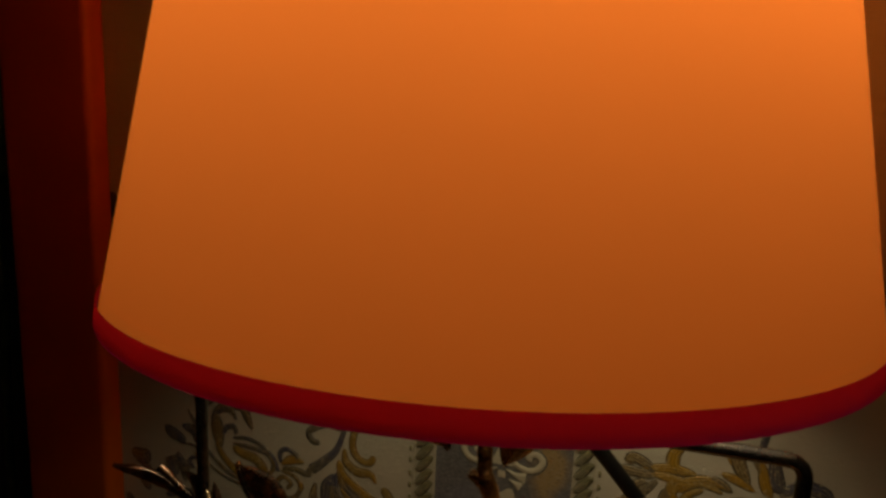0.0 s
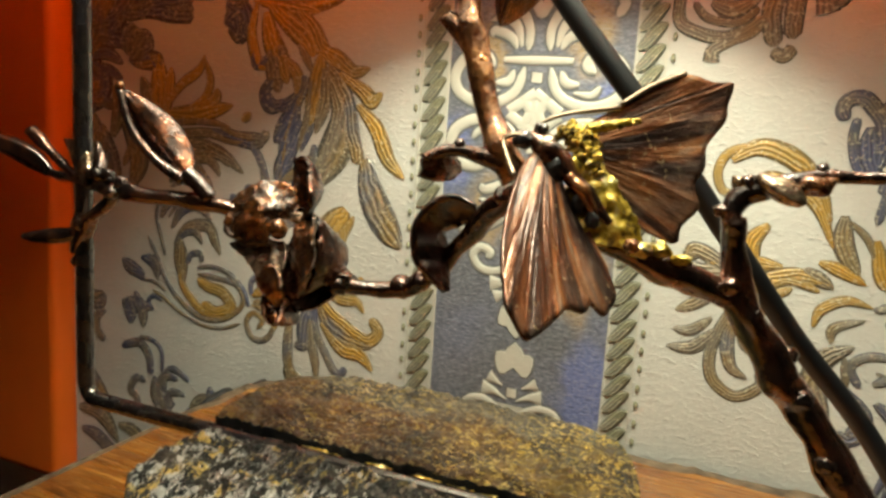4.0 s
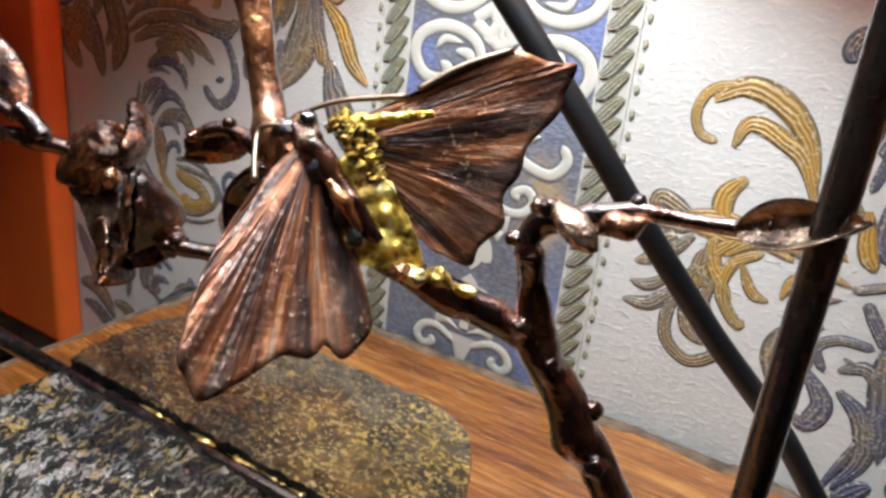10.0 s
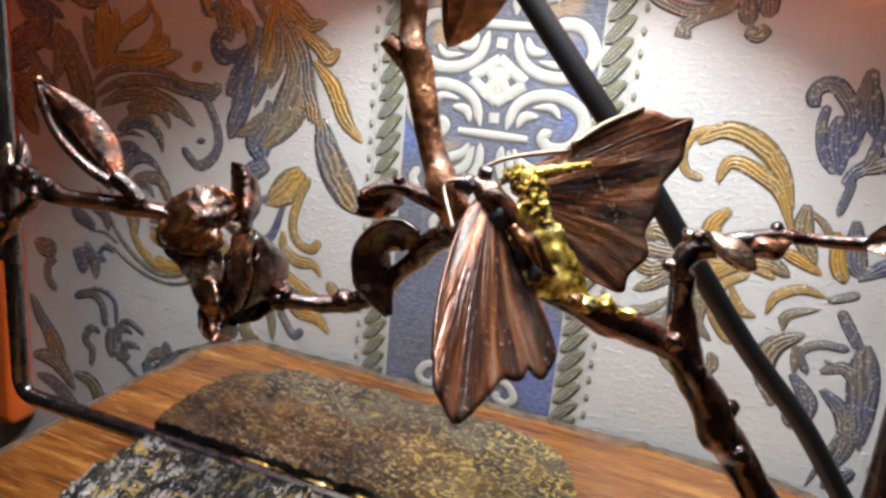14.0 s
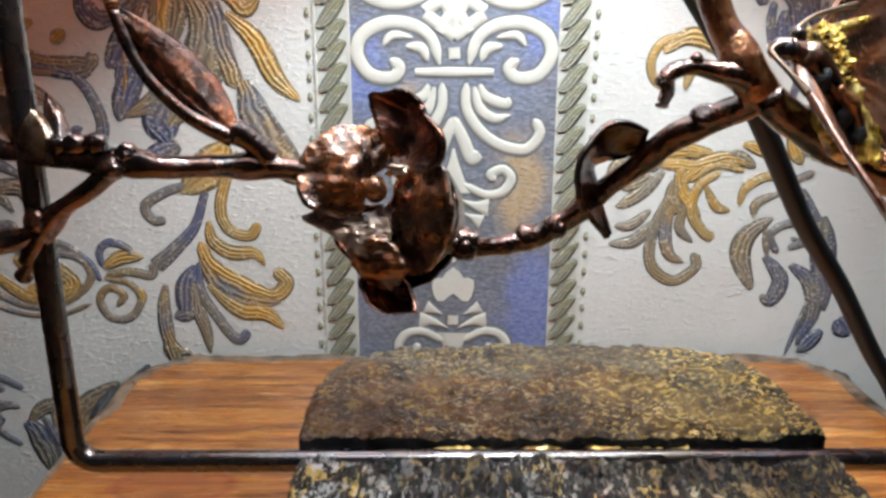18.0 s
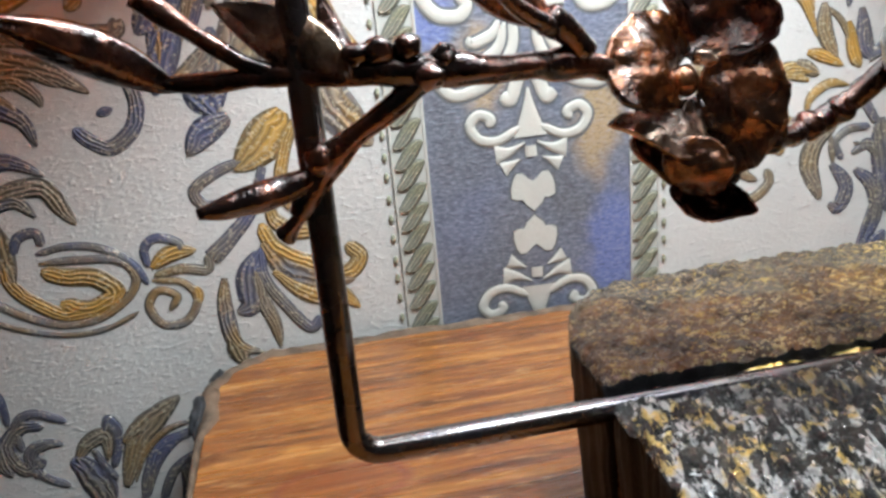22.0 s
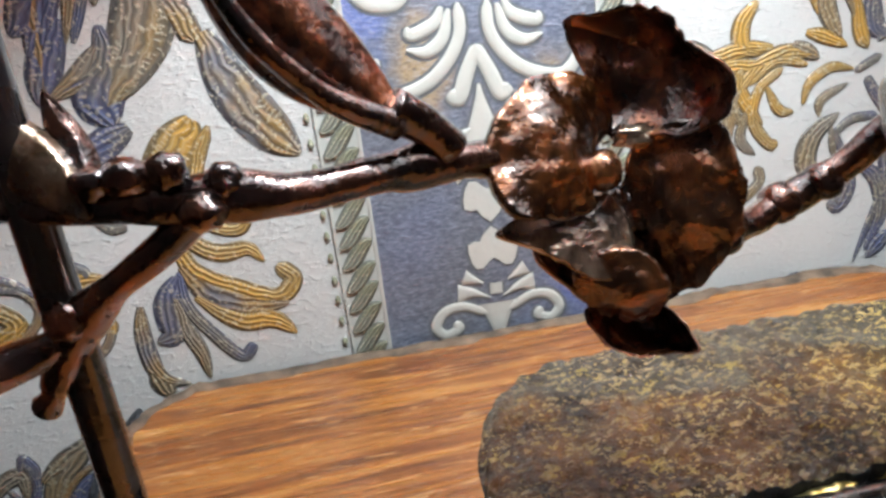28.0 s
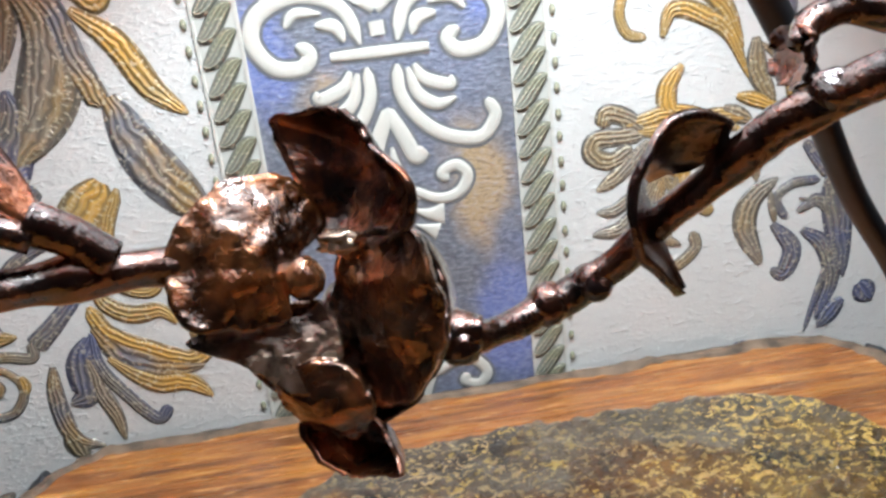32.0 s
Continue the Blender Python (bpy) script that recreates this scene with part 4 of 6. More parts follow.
leaf("oh", 5.0, (19.5, 167.1), (23.5, 160.6), (28.0, 154.2), (27.6, 144.6), (29.6, 135.9))
leaf("oh", 2.6, (32.8, 167.5), (31.1, 161.0), (28.8, 156.1))
leaf("oh", 5.0, (36.3, 169.5), (36.6, 159.3), (34.0, 149.8), (34.0, 138.2))
leaf("ob", 5.4, (39.1, 171.4), (40.5, 156.7), (42.8, 145.6))
leaf("oh", 2.8, (44.4, 167.9), (47.9, 160.8), (48.4, 153.4), (45.4, 147.3))
leaf("sl", 6.0, (47.1, 168.9), (53.5, 165.6), (59.8, 164.6))
leaf("gl", 7.0, (-156.3, 160.5), (-139.4, 156.4), (-120.7, 160.4), (-111.6, 159.1))
leaf("ol", 9.0, (-238.3, 115.6), (-228.3, 100.0), (-223.5, 83.9), (-229.0, 70.5))
leaf("dl", 7.0, (-246.7, 98.3), (-240.0, 82.0), (-236.1, 66.7))
leaf("dl", 8.0, (-261.9, 106.7), (-251.9, 111.2), (-247.0, 118.2))
leaf("gl", 4.2, (34.6, 82.7), (30.4, 77.1), (30.9, 71.4), (36.3, 68.4))
leaf("gl", 3.6, (39.9, 69.9), (32.0, 70.4), (24.9, 69.5), (18.5, 68.6))
leaf("gl", 3.2, (39.2, 65.0), (29.6, 65.9), (20.9, 66.5))
leaf("gl", 3.4, (30.4, 66.2), (30.4, 60.1), (33.2, 54.2), (38.2, 48.4))
leaf("oh", 4.4, (23.3, 67.2), (18.6, 70.8), (13.6, 72.3), (12.3, 69.2))
leaf("oh", 4.6, (23.6, 65.5), (16.9, 65.8), (10.3, 65.5), (9.2, 62.0), (14.4, 59.6), (20.3, 62.6))
leaf("ol", 3.4, (24.8, 63.9), (20.0, 58.5), (14.3, 54.1), (9.9, 51.9))
leaf("ol", 3.6, (28.3, 60.8), (28.3, 54.6), (31.2, 49.4))
leaf("gl", 8.3, (-214.1, 100.4), (-211.7, 113.0), (-212.4, 129.7))
leaf("gl", 5.4, (-209.5, 103.8), (-206.9, 114.5), (-205.2, 124.6))
leaf("gl", 3.4, (-207.6, 108.2), (-199.7, 117.4), (-190.4, 123.3), (-187.1, 130.0))
leaf("gl", 3.1, (-187.1, 127.9), (-184.1, 119.5), (-187.4, 112.0), (-198.2, 106.4))
leaf("gl", 6.3, (-210.2, 104.8), (-198.2, 104.6), (-185.9, 106.5), (-172.1, 109.9))
leaf("gl", 4.1, (-188.9, 108.7), (-181.4, 112.4), (-180.5, 116.6))
leaf("dl", 2.9, (-221.4, 89.5), (-211.5, 98.5), (-195.7, 102.8), (-182.2, 102.3), (-173.2, 101.0))
leaf("ol", 3.2, (-219.2, 87.6), (-204.5, 95.3), (-185.8, 98.0), (-170.8, 95.3), (-156.3, 96.8))
leaf("sl", 4.2, (-182.8, 99.3), (-170.8, 96.5), (-159.1, 95.3), (-155.8, 100.9))
leaf("ol", 4.7, (-214.3, 85.4), (-198.2, 92.0), (-182.7, 91.3), (-173.6, 84.6))
leaf("dl", 9.3, (-252.8, 168.8), (-250.6, 152.9), (-255.9, 138.1))
leaf("sl", 6.0, (-262.5, 164.0), (-261.5, 147.6), (-261.1, 131.7))
leaf("sl", 7.7, (-242.3, 137.0), (-233.4, 147.8), (-225.4, 158.2), (-217.0, 168.8))
leaf("sl", 6.3, (-257.3, 140.1), (-242.2, 142.1), (-234.1, 147.7))
leaf("sl", 5.2, (-249.2, 135.8), (-239.0, 135.6), (-231.1, 132.9))
leaf("sl", 4.7, (-254.3, 127.9), (-243.2, 129.9), (-232.6, 125.3))
leaf("sl", 4.1, (-253.0, 123.3), (-242.1, 122.2), (-232.8, 118.6))
leaf("sh", 10.0, (-269.5, 101.7), (-259.6, 106.6), (-249.0, 110.5), (-245.0, 116.9), (-250.3, 121.8), (-257.9, 122.5))
leaf("sl", 7.4, (-269.7, 97.3), (-259.9, 99.9), (-250.2, 105.1))
leaf("dl", 6.8, (-262.6, 93.0), (-257.2, 86.9), (-253.2, 78.3))
leaf("ol", 5.8, (-239.5, 93.0), (-235.8, 104.5), (-238.3, 113.7))
leaf("sl", 4.1, (-245.9, 109.1), (-237.8, 106.5))
leaf("dl", 6.8, (-266.7, 83.4), (-257.6, 76.0), (-251.5, 67.8))
leaf("sl", 5.6, (-218.1, 156.8), (-204.1, 159.4), (-189.0, 160.9), (-176.2, 162.6))
leaf("ol", 3.6, (-216.5, 154.2), (-201.0, 154.7), (-186.0, 154.0), (-176.7, 153.7))
leaf("sl", 6.3, (-217.2, 149.6), (-204.1, 151.5), (-193.2, 152.4))
leaf("sh", 3.5, (-178.8, 160.6), (-181.9, 157.3), (-176.1, 153.7), (-170.9, 152.9))
leaf("sh", 4.4, (-226.5, 137.1), (-220.0, 137.8), (-217.8, 132.9), (-222.7, 130.2))
leaf("sl", 3.6, (-224.1, 125.7), (-217.6, 127.7), (-213.1, 123.7))
leaf("ol", 5.6, (-216.7, 99.2), (-218.5, 110.8), (-222.2, 120.2))
leaf("sl", 4.9, (-170.7, 137.1), (-172.0, 147.8))
leaf("dl", 5.0, (-231.0, 167.8), (-229.3, 155.7), (-234.1, 145.8))
leaf("sl", 4.6, (-207.1, 164.5), (-194.9, 166.9), (-180.3, 167.9))
leaf("dl", 5.1, (-246.7, 167.8), (-240.5, 155.5), (-244.1, 145.5))
leaf("sl", 3.2, (-155.9, -23.3), (-167.1, -26.3), (-173.5, -35.3), (-177.4, -45.6))
leaf("sl", 4.7, (-162.6, -34.4), (-161.5, -43.4), (-165.4, -52.0))
leaf("dl", 1.8, (-156.9, -19.5), (-166.5, -21.9), (-174.1, -29.1), (-178.3, -38.3))
leaf("sl", 2.0, (-181.7, -24.5), (-179.6, -18.8), (-182.0, -14.5), (-184.5, -20.7))
leaf("sl", 5.2, (-194.9, -26.4), (-189.7, -32.9), (-185.7, -43.1))
leaf("sl", 2.5, (-206.0, -30.5), (-205.1, -21.9), (-199.9, -19.6), (-196.9, -19.6))
band("ch", 2.9, (-48.0, 97.3), (-50.5, 105.0), (-56.2, 109.0), (-64.4, 109.8), (-71.7, 106.3), (-73.5, 100.3), (-69.6, 94.3), (-63.1, 93.3), (-60.4, 96.4), (-63.4, 98.8))
band("cl", 1.8, (-65.4, 103.0), (-62.5, 106.0), (-56.2, 105.4))
band("cl", 2.3, (-58.2, 102.8), (-53.5, 102.1), (-51.7, 98.2))
band("cs", 3.2, (-43.5, 102.4), (-43.3, 99.0))
band("cB", 2.5, (-55.3, 94.4), (-30.8, 95.6))
band("ch", 2.6, (-47.2, 91.7), (-47.3, 84.2), (-51.3, 77.4), (-57.8, 72.5), (-66.3, 70.9), (-70.8, 76.0), (-68.8, 80.6))
band("cl", 2.4, (-51.3, 91.2), (-53.6, 87.4), (-59.7, 85.2), (-60.5, 87.4))
band("cl", 2.4, (-49.6, 90.5), (-51.6, 83.9), (-56.2, 80.7), (-61.3, 81.8))
band("ch", 3.0, (-43.0, 81.0), (-46.5, 73.9), (-49.1, 68.0), (-51.6, 69.8))
band("cw", 9.6, (-44.1, 71.2), (-43.9, 56.5))
band("ch", 2.3, (-46.5, 59.7), (-53.4, 56.2), (-59.2, 57.0), (-62.0, 61.3), (-59.4, 64.4), (-55.4, 62.9), (-56.7, 60.7))
band("cw", 5.4, (-45.3, 54.7), (-50.4, 52.4), (-54.8, 51.9))
band("cw", 4.4, (-47.0, 49.8), (-52.7, 47.1))
band("cs", 3.2, (-43.7, 53.6), (-43.6, 50.2))
band("cD", 3.3, (-52.6, 112.3), (-43.2, 105.7))
band("cD", 3.3, (-48.0, 118.5), (-43.5, 111.0))
band("cs", 2.3, (-43.8, 117.2), (-43.6, 114.1))

# rope twists and beads, one mesh each
twist = bmesh.new()
ribbon_into(twist, [(-4.4, -4.0), (-1.7, -2.2), (1.7, 2.2), (4.4, 4.0)], 4.7, "l", 0.4, 0.6)
twist_me = bpy.data.meshes.new("rope_twist")
twist.to_mesh(twist_me)
twist.free()
bead = bmesh.new()
bmesh.ops.create_uvsphere(bead, u_segments=10, v_segments=6, radius=1.0, matrix=Matrix.Diagonal((0.00085, 0.0006, 0.0015, 1)))
bead_me = bpy.data.meshes.new("bead")
bead.to_mesh(bead_me)
bead.free()
for me in (twist_me, bead_me):
    me.materials.append(M_ROPE)
    for p in me.polygons:
        p.use_smooth = True
for k in range(46):
    z = -0.06 + 0.0064 * k
    for x, name, me in ((-0.0812, "rope_twist", twist_me), (-0.0062, "rope_twist", twist_me), (-0.0886, "bead", bead_me), (0.0006, "bead", bead_me)):
        ob = new(name, me)
        ob.location, ob.parent = (x, -0.0002, z + 0.0003 * math.sin(k * 2.3)), wall

# ---- shelf ----
def blob_bm(c, r, stretch=(1, 1, 1), rough=0.25, freq=260.0):
    bm = bmesh.new()
    bmesh.ops.create_icosphere(bm, subdivisions=3 if r > 1.05 else 2, radius=1.0)
    for v in bm.verts:
        d = v.co.normalized()
        k = r * (1 + rough * noise.noise(d * 1.7 + Vector(c) * 0.37) + 0.3 * rough * noise.noise(d * 5 + Vector(c)))
        v.co = mm(*(Vector(c) + Vector((d.x * stretch[0], d.y * stretch[1], d.z * stretch[2])) * k))
    return bm


def slab_bm(outline, z0, z1, bevel):
    bm = bmesh.new()
    f = bm.faces.new([bm.verts.new((x, y, z0)) for x, y in outline])
    top = bmesh.ops.extrude_face_region(bm, geom=[f])["geom"]
    bmesh.ops.translate(bm, verts=[v for v in top if isinstance(v, bmesh.types.BMVert)], vec=(0, 0, z1 - z0))
    bmesh.ops.recalc_face_normals(bm, faces=bm.faces[:])
    if bevel:
        rim = [e for e in bm.edges if abs(e.verts[0].co.z - e.verts[1].co.z) < 1e-6]
        bmesh.ops.bevel(bm, geom=rim, offset=bevel, segments=2, affect="EDGES")
    return bm


def arc(cx, cy, r, a0, a1, n=8):
    return [(cx + r * math.cos(radians(a0 + (a1 - a0) * k / n)), cy + r * math.sin(radians(a0 + (a1 - a0) * k / n))) for k in range(n + 1)]


shelf = tagged(new("shelf"), "small orange-brown varnished wooden shelf with rounded corners, against the wallpaper", "shelf")
outline = [(-0.143, -0.25), (0.081, -0.25)] + arc(0.061, -0.0245, 0.021, 0, 90) + arc(-0.124, -0.0265, 0.023, 90, 180)
part("board", slab_bm(outline, -0.024, 0.0, 0.0015), M_WOOD, shelf, smooth=False)
rim = [(-0.1442, -0.248), (-0.144, -0.18), (-0.1444, -0.11), (-0.1464, -0.06)] + arc(-0.124, -0.0265, 0.0238, 180, 90) + [(x / 1000, -0.0028) for x in range(-110, 60, 12)] + arc(0.061, -0.0245, 0.0218, 90, 0) + [(0.0822, -0.06), (0.0818, -0.12), (0.0816, -0.248)]
rim = [q for q in spline([(x, y, 0) for x, y in rim], 4)]
bark, rows = bmesh.new(), []
for i, q in enumerate(rim):
    d = (rim[min(i + 1, len(rim) - 1)] - rim[max(i - 1, 0)]).normalized()
    inward = Vector((d.y, -d.x, 0))
    w = 0.0052 + 0.0026 * noise.noise(q * 60) + 0.0016 * noise.noise(q * 210)
    w *= 0.22 if q.y < -0.045 else 1.0
    lump = 0.0007 * noise.noise(q * 170) + 0.0006 * noise.noise(q * 520)
    rows.append([bark.verts.new(p) for p in (q - inward * 0.0004 + Vector((0, 0, -0.02)), q - inward * (0.0006 + lump) + Vector((0, 0, 0.0001)), q + inward * w * 0.3 + Vector((0, 0, 0.0012 + lump)), q + inward * w * 0.75 + Vector((0, 0, 0.0007 - lump)), q + inward * w + Vector((0, 0, -0.0012)))])
for a, b in zip(rows, rows[1:]):
    for k in range(4):
        bark.faces.new((a[k], b[k], b[k + 1], a[k + 1]))
part("bark_edge", bark, M_BARK, shelf, "rough grey-brown bark left on the back edge")

for c, r, s in (((-148.2, -34, -1.6), 4.2, (0.6, 2.2, 0.9)), ((-144.5, -15, -1.4), 3.0, (1.0, 1.6, 0.8)), ((82, -20, -1.6), 3.0, (0.8, 2.0, 0.8))):
    part("bark_edge", blob_bm(c, r, s, 0.5), M_CHAR, shelf, "black burnt lump of bark at the corner")

# ---- lamp: base and frame ----
lamp = tagged(new("table_lamp"), "table lamp with charred log base, copper branch and orange shade", "lamp")


def log_bm(x0, x1, near, far, top, nx=120, ny=48, seed=0.0, bark=0.0, rough=1.0):
    """Half a log: rough top between two edges that are functions of x (mm), and sides down to the shelf."""
    bm = bmesh.new()
    grid = []
    for i in range(nx + 1):
        x = x0 + (x1 - x0) * i / nx
        col = []
        for j in range(ny + 1):
            a, b = near(x), far(x)
            y = a + (b - a) * j / ny
            p = Vector((x, y, seed))
            e = min(i, nx - i, j * 1.5, (ny - j) * 1.5) / 3.2
            z = top(x, y) + 0.9 * noise.noise(p * 0.11) + rough * (0.75 * noise.noise(p * 0.42) + 0.45 * noise.noise(p * 0.95) + 0.25 * noise.noise(p * 2.1)) - 1.6 * max(0.0, 1 - e) ** 2
            col.append(bm.verts.new(mm(x + 0.5 * noise.noise(p * 0.5 + Vector((9, 0, 0))), y + 0.5 * noise.noise(p * 0.5 + Vector((0, 9, 0))), z)))
        grid.append(col)
    for i in range(nx):
        for j in range(ny):
            f = bm.faces.new((grid[i][j], grid[i + 1][j], grid[i + 1][j + 1], grid[i][j + 1]))
            p = f.calc_center_median() * 1000
            if bark and p.y + 6.0 * noise.noise(p * 0.09) + 2.5 * noise.noise(p * 0.35) < bark:
                f.material_index = 1
    rim = [grid[i][0] for i in range(nx + 1)] + [grid[nx][j] for j in range(1, ny + 1)] + [grid[i][ny] for i in range(nx - 1, -1, -1)] + [grid[0][j] for j in range(ny - 1, 0, -1)]
    prev, c = rim, sum((v.co for v in rim), Vector()) / len(rim)
    for step in range(1, 9):
        ring = []
        for v in rim:
            p = v.co
            z = p.z * (1 - step / 8)
            out = Vector((p.x - c.x, p.y - c.y, 0)).normalized() * (0.0009 * noise.noise(Vector((p.x, p.y, z)) * 190) - 0.0003 * step)
            ring.append(bm.verts.new((p.x + out.x, p.y + out.y, z)))
        for k in range(len(rim)):
            k2 = (k + 1) % len(rim)
            f = bm.faces.new((prev[k2], prev[k], ring[k], ring[k2]))
            f.material_index = 1
        prev = ring
    return bm


def round_end(x, depth):
    return depth * (abs(x + 27.5) / 45.0) ** 7


half = part("log_half", log_bm(-72.3, 17.6, lambda x: -125.3, lambda x: -91.0 - round_end(x, 21.0), lambda x, y: 41.2 + 0.045 * (y + 125.3)), M_LOG, lamp, "back half of the charred log, dusted with gold")
half.data.materials.append(M_LOG_SIDE)
half = part("log_half", log_bm(-72.0, 18.5, lambda x: -161.0 + round_end(x, 14.0) + 4.0 * noise.noise(Vector((x * 0.06, 3.0, 0.0))), lambda x: -128.6, lambda x, y: 38.2 - 0.06 * max(0.0, -146.0 - y) ** 1.9, seed=5.0, bark=-157.0, rough=1.9), M_LOG_FRONT, lamp, "front half of the charred log, broken and dusted with silver")
half.data.materials.append(M_LOG_SIDE)
part("log_heart", box_bm(-0.070, 0.0155, -0.1295, -0.1245, 0.0005, 0.0345), M_LOG, lamp, smooth=False)


# A thin gold tube shapes the highlight line along the seam.
glint = bmesh.new()
tube_into(glint, [mm(-50 + 4 * k, -125.9 + 0.25 * math.sin(k * 1.7), 37.3 + 0.3 * math.sin(k * 2.9)) for k in range(12)], [0.0007 + 0.0005 * abs(math.sin(k * 2.1)) for k in range(12)], sides=8, n=10, wob=0.6, freq=700)
part("seam_highlight", glint, M_GLINT, lamp, "gold streak shaped as the highlight along the seam of the log")


def rod_bm():
    loop = []
    x0, x1, z0, z1, r, y = -109.3, 59.8, 36.6, 140.4, 4.2, -127.0
    for cx, cz, a0 in ((x1 - r, z1 - r, 0), (x0 + r, z1 - r, 90), (x0 + r, z0 + r, 180), (x1 - r, z0 + r, 270)):
        loop += [mm(cx + r * math.cos(radians(a0 + 15 * k)), y, cz + r * math.sin(radians(a0 + 15 * k))) for k in range(7)]
    for q in loop:
        q.z -= 0.0045 * (q.z - 0.0366) / 0.1038 * (0.0598 - q.x) / 0.1691
    bm, rings = bmesh.new(), []
    n = len(loop)
    for i, q in enumerate(loop):
        d = (loop[(i + 1) % n] - loop[i - 1]).normalized()
        out = Vector((d.z, 0, -d.x))
        rings.append([bm.verts.new(q + 0.0019 * (out * math.cos(2 * math.pi * k / 16) + Vector((0, 1, 0)) * math.sin(2 * math.pi * k / 16))) for k in range(16)])
    for i in range(n):
        a, b = rings[i], rings[(i + 1) % n]
        for k in range(16):
            bm.faces.new((a[k], a[(k + 1) % 16], b[(k + 1) % 16], b[k]))
    bmesh.ops.recalc_face_normals(bm, faces=bm.faces[:])
    return bm


part("rod_frame", rod_bm(), M_ROD, lamp, "rectangular frame of bent dark steel rod")

# ---- lamp: pipe, holder, shade ----
PX, PY = -0.0262, -0.127
turns = [(0.005 if k % 2 else 0.00455, 0.131 + 0.0005 * k) for k in range(44)]
part("threaded_pipe", lathe_bm([(0.001, 0.131)] + turns + [(0.001, 0.153)], PX, PY, 28), M_THREAD, lamp, "brass threaded pipe", smooth=False)
nut = lathe_bm([(0.0035, 0.1524), (0.0076, 0.1524), (0.008, 0.153), (0.008, 0.1561), (0.0076, 0.1567), (0.0035, 0.1567)], PX, PY, 6)
part("nut", nut, M_NUT, lamp, "zinc hexagon nut", smooth=False)
part("lamp_holder", lathe_bm([(0.002, 0.157), (0.0082, 0.157), (0.0096, 0.1595), (0.0113, 0.164), (0.0121, 0.169), (0.0124, 0.178), (0.0124, 0.2), (0.0135, 0.2005), (0.0135, 0.212), (0.011, 0.2125), (0.002, 0.2125)], PX, PY, 40), M_HOLDER, lamp, "dark bakelite lamp holder")
glow = bpy.data.materials.new("bulb_glass")
glow.use_nodes = True
glow.node_tree.nodes["Principled BSDF"].inputs["Emission Color"].default_value = (1, 0.86, 0.68, 1)
glow.node_tree.nodes["Principled BSDF"].inputs["Emission Strength"].default_value = 4.0
bulb_bm = lathe_bm([(0.009, 0.2125), (0.0125, 0.232), (0.0175, 0.256), (0.0272, 0.275), (0.03, 0.292), (0.026, 0.308), (0.0145, 0.32), (0.003, 0.3225)], PX, PY, 32)
for v in bulb_bm.verts:
    v.co += Vector((0.31, -0.083, 0)) * (v.co.z - 0.2125)
bulb = part("bulb", bulb_bm, glow, lamp, "lit frosted bulb leaning in its holder")
bulb.visible_shadow = False
SX, SY, R0, R1, S0, S1 = -0.0238, -0.115, 0.097, 0.0635, 0.1663, 0.35
tilt = Matrix.Translation((SX, SY, S0)) @ pose(0, 0, 0, -2.6, -0.6, 0) @ Matrix.Translation((-SX, -SY, -S0))


def shade_ring(gap, rows):
    bm = lathe_bm([(R0 + gap + (R1 - R0) * k, S0 + dz + (S1 - S0) * k) for k, dz in rows], SX, SY, 96)
    bm.transform(tilt)
    return bm


shade = part("shade", shade_ring(0.0, [(k / 12, 0) for k in range(13)]), M_SHADE, lamp, "glowing orange cloth drum shade")
part("lining", shade_ring(-0.0018, [(0, -0.0013)] + [(k / 12, 0) for k in range(1, 13)]), M_LINING, shade, "pale inner lining")
tape = lathe_bm([(R0 - 0.0012, S0 + 0.0006), (R0 - 0.0012, S0 - 0.0009), (R0 - 0.0004, S0 - 0.0013), (R0 + 0.0008, S0 - 0.001), (R0 + 0.0002, S0 + 0.0044)], SX, SY, 96)
tape.transform(tilt)
part("hem_tape", tape, M_TRIM, shade, "red tape round the lower hem")
part("cable", tube_bm([mm(-27, -116, 184), mm(-31, -101, 178), mm(-33, -91, 168), mm(-24, -87, 150), mm(-9.5, -82, 130), mm(11, -75.5, 105), mm(26, -68.5, 84.5), mm(43.2, -57.5, 60.7), mm(59.8, -49, 41), mm(74.5, -43.4, 20), mm(88, -39, 1.5), mm(96, -34, -20), mm(100, -20, -100), mm(101, -12, -300)], [0.0026] * 14, n=8, sides=12), M_BLACK, lamp, "black round power cable")

# ---- lamp: copper branch ----
def twig(name, pts, radii, mat=M_COPPER, parent=lamp, wob=0.3, freq=230, sides=14, n=8, label=""):
    return part(name, tube_bm([mm(*p) for p in pts], [r / 1000 for r in radii], sides=sides, n=n, wob=wob, freq=freq), mat, parent, label)


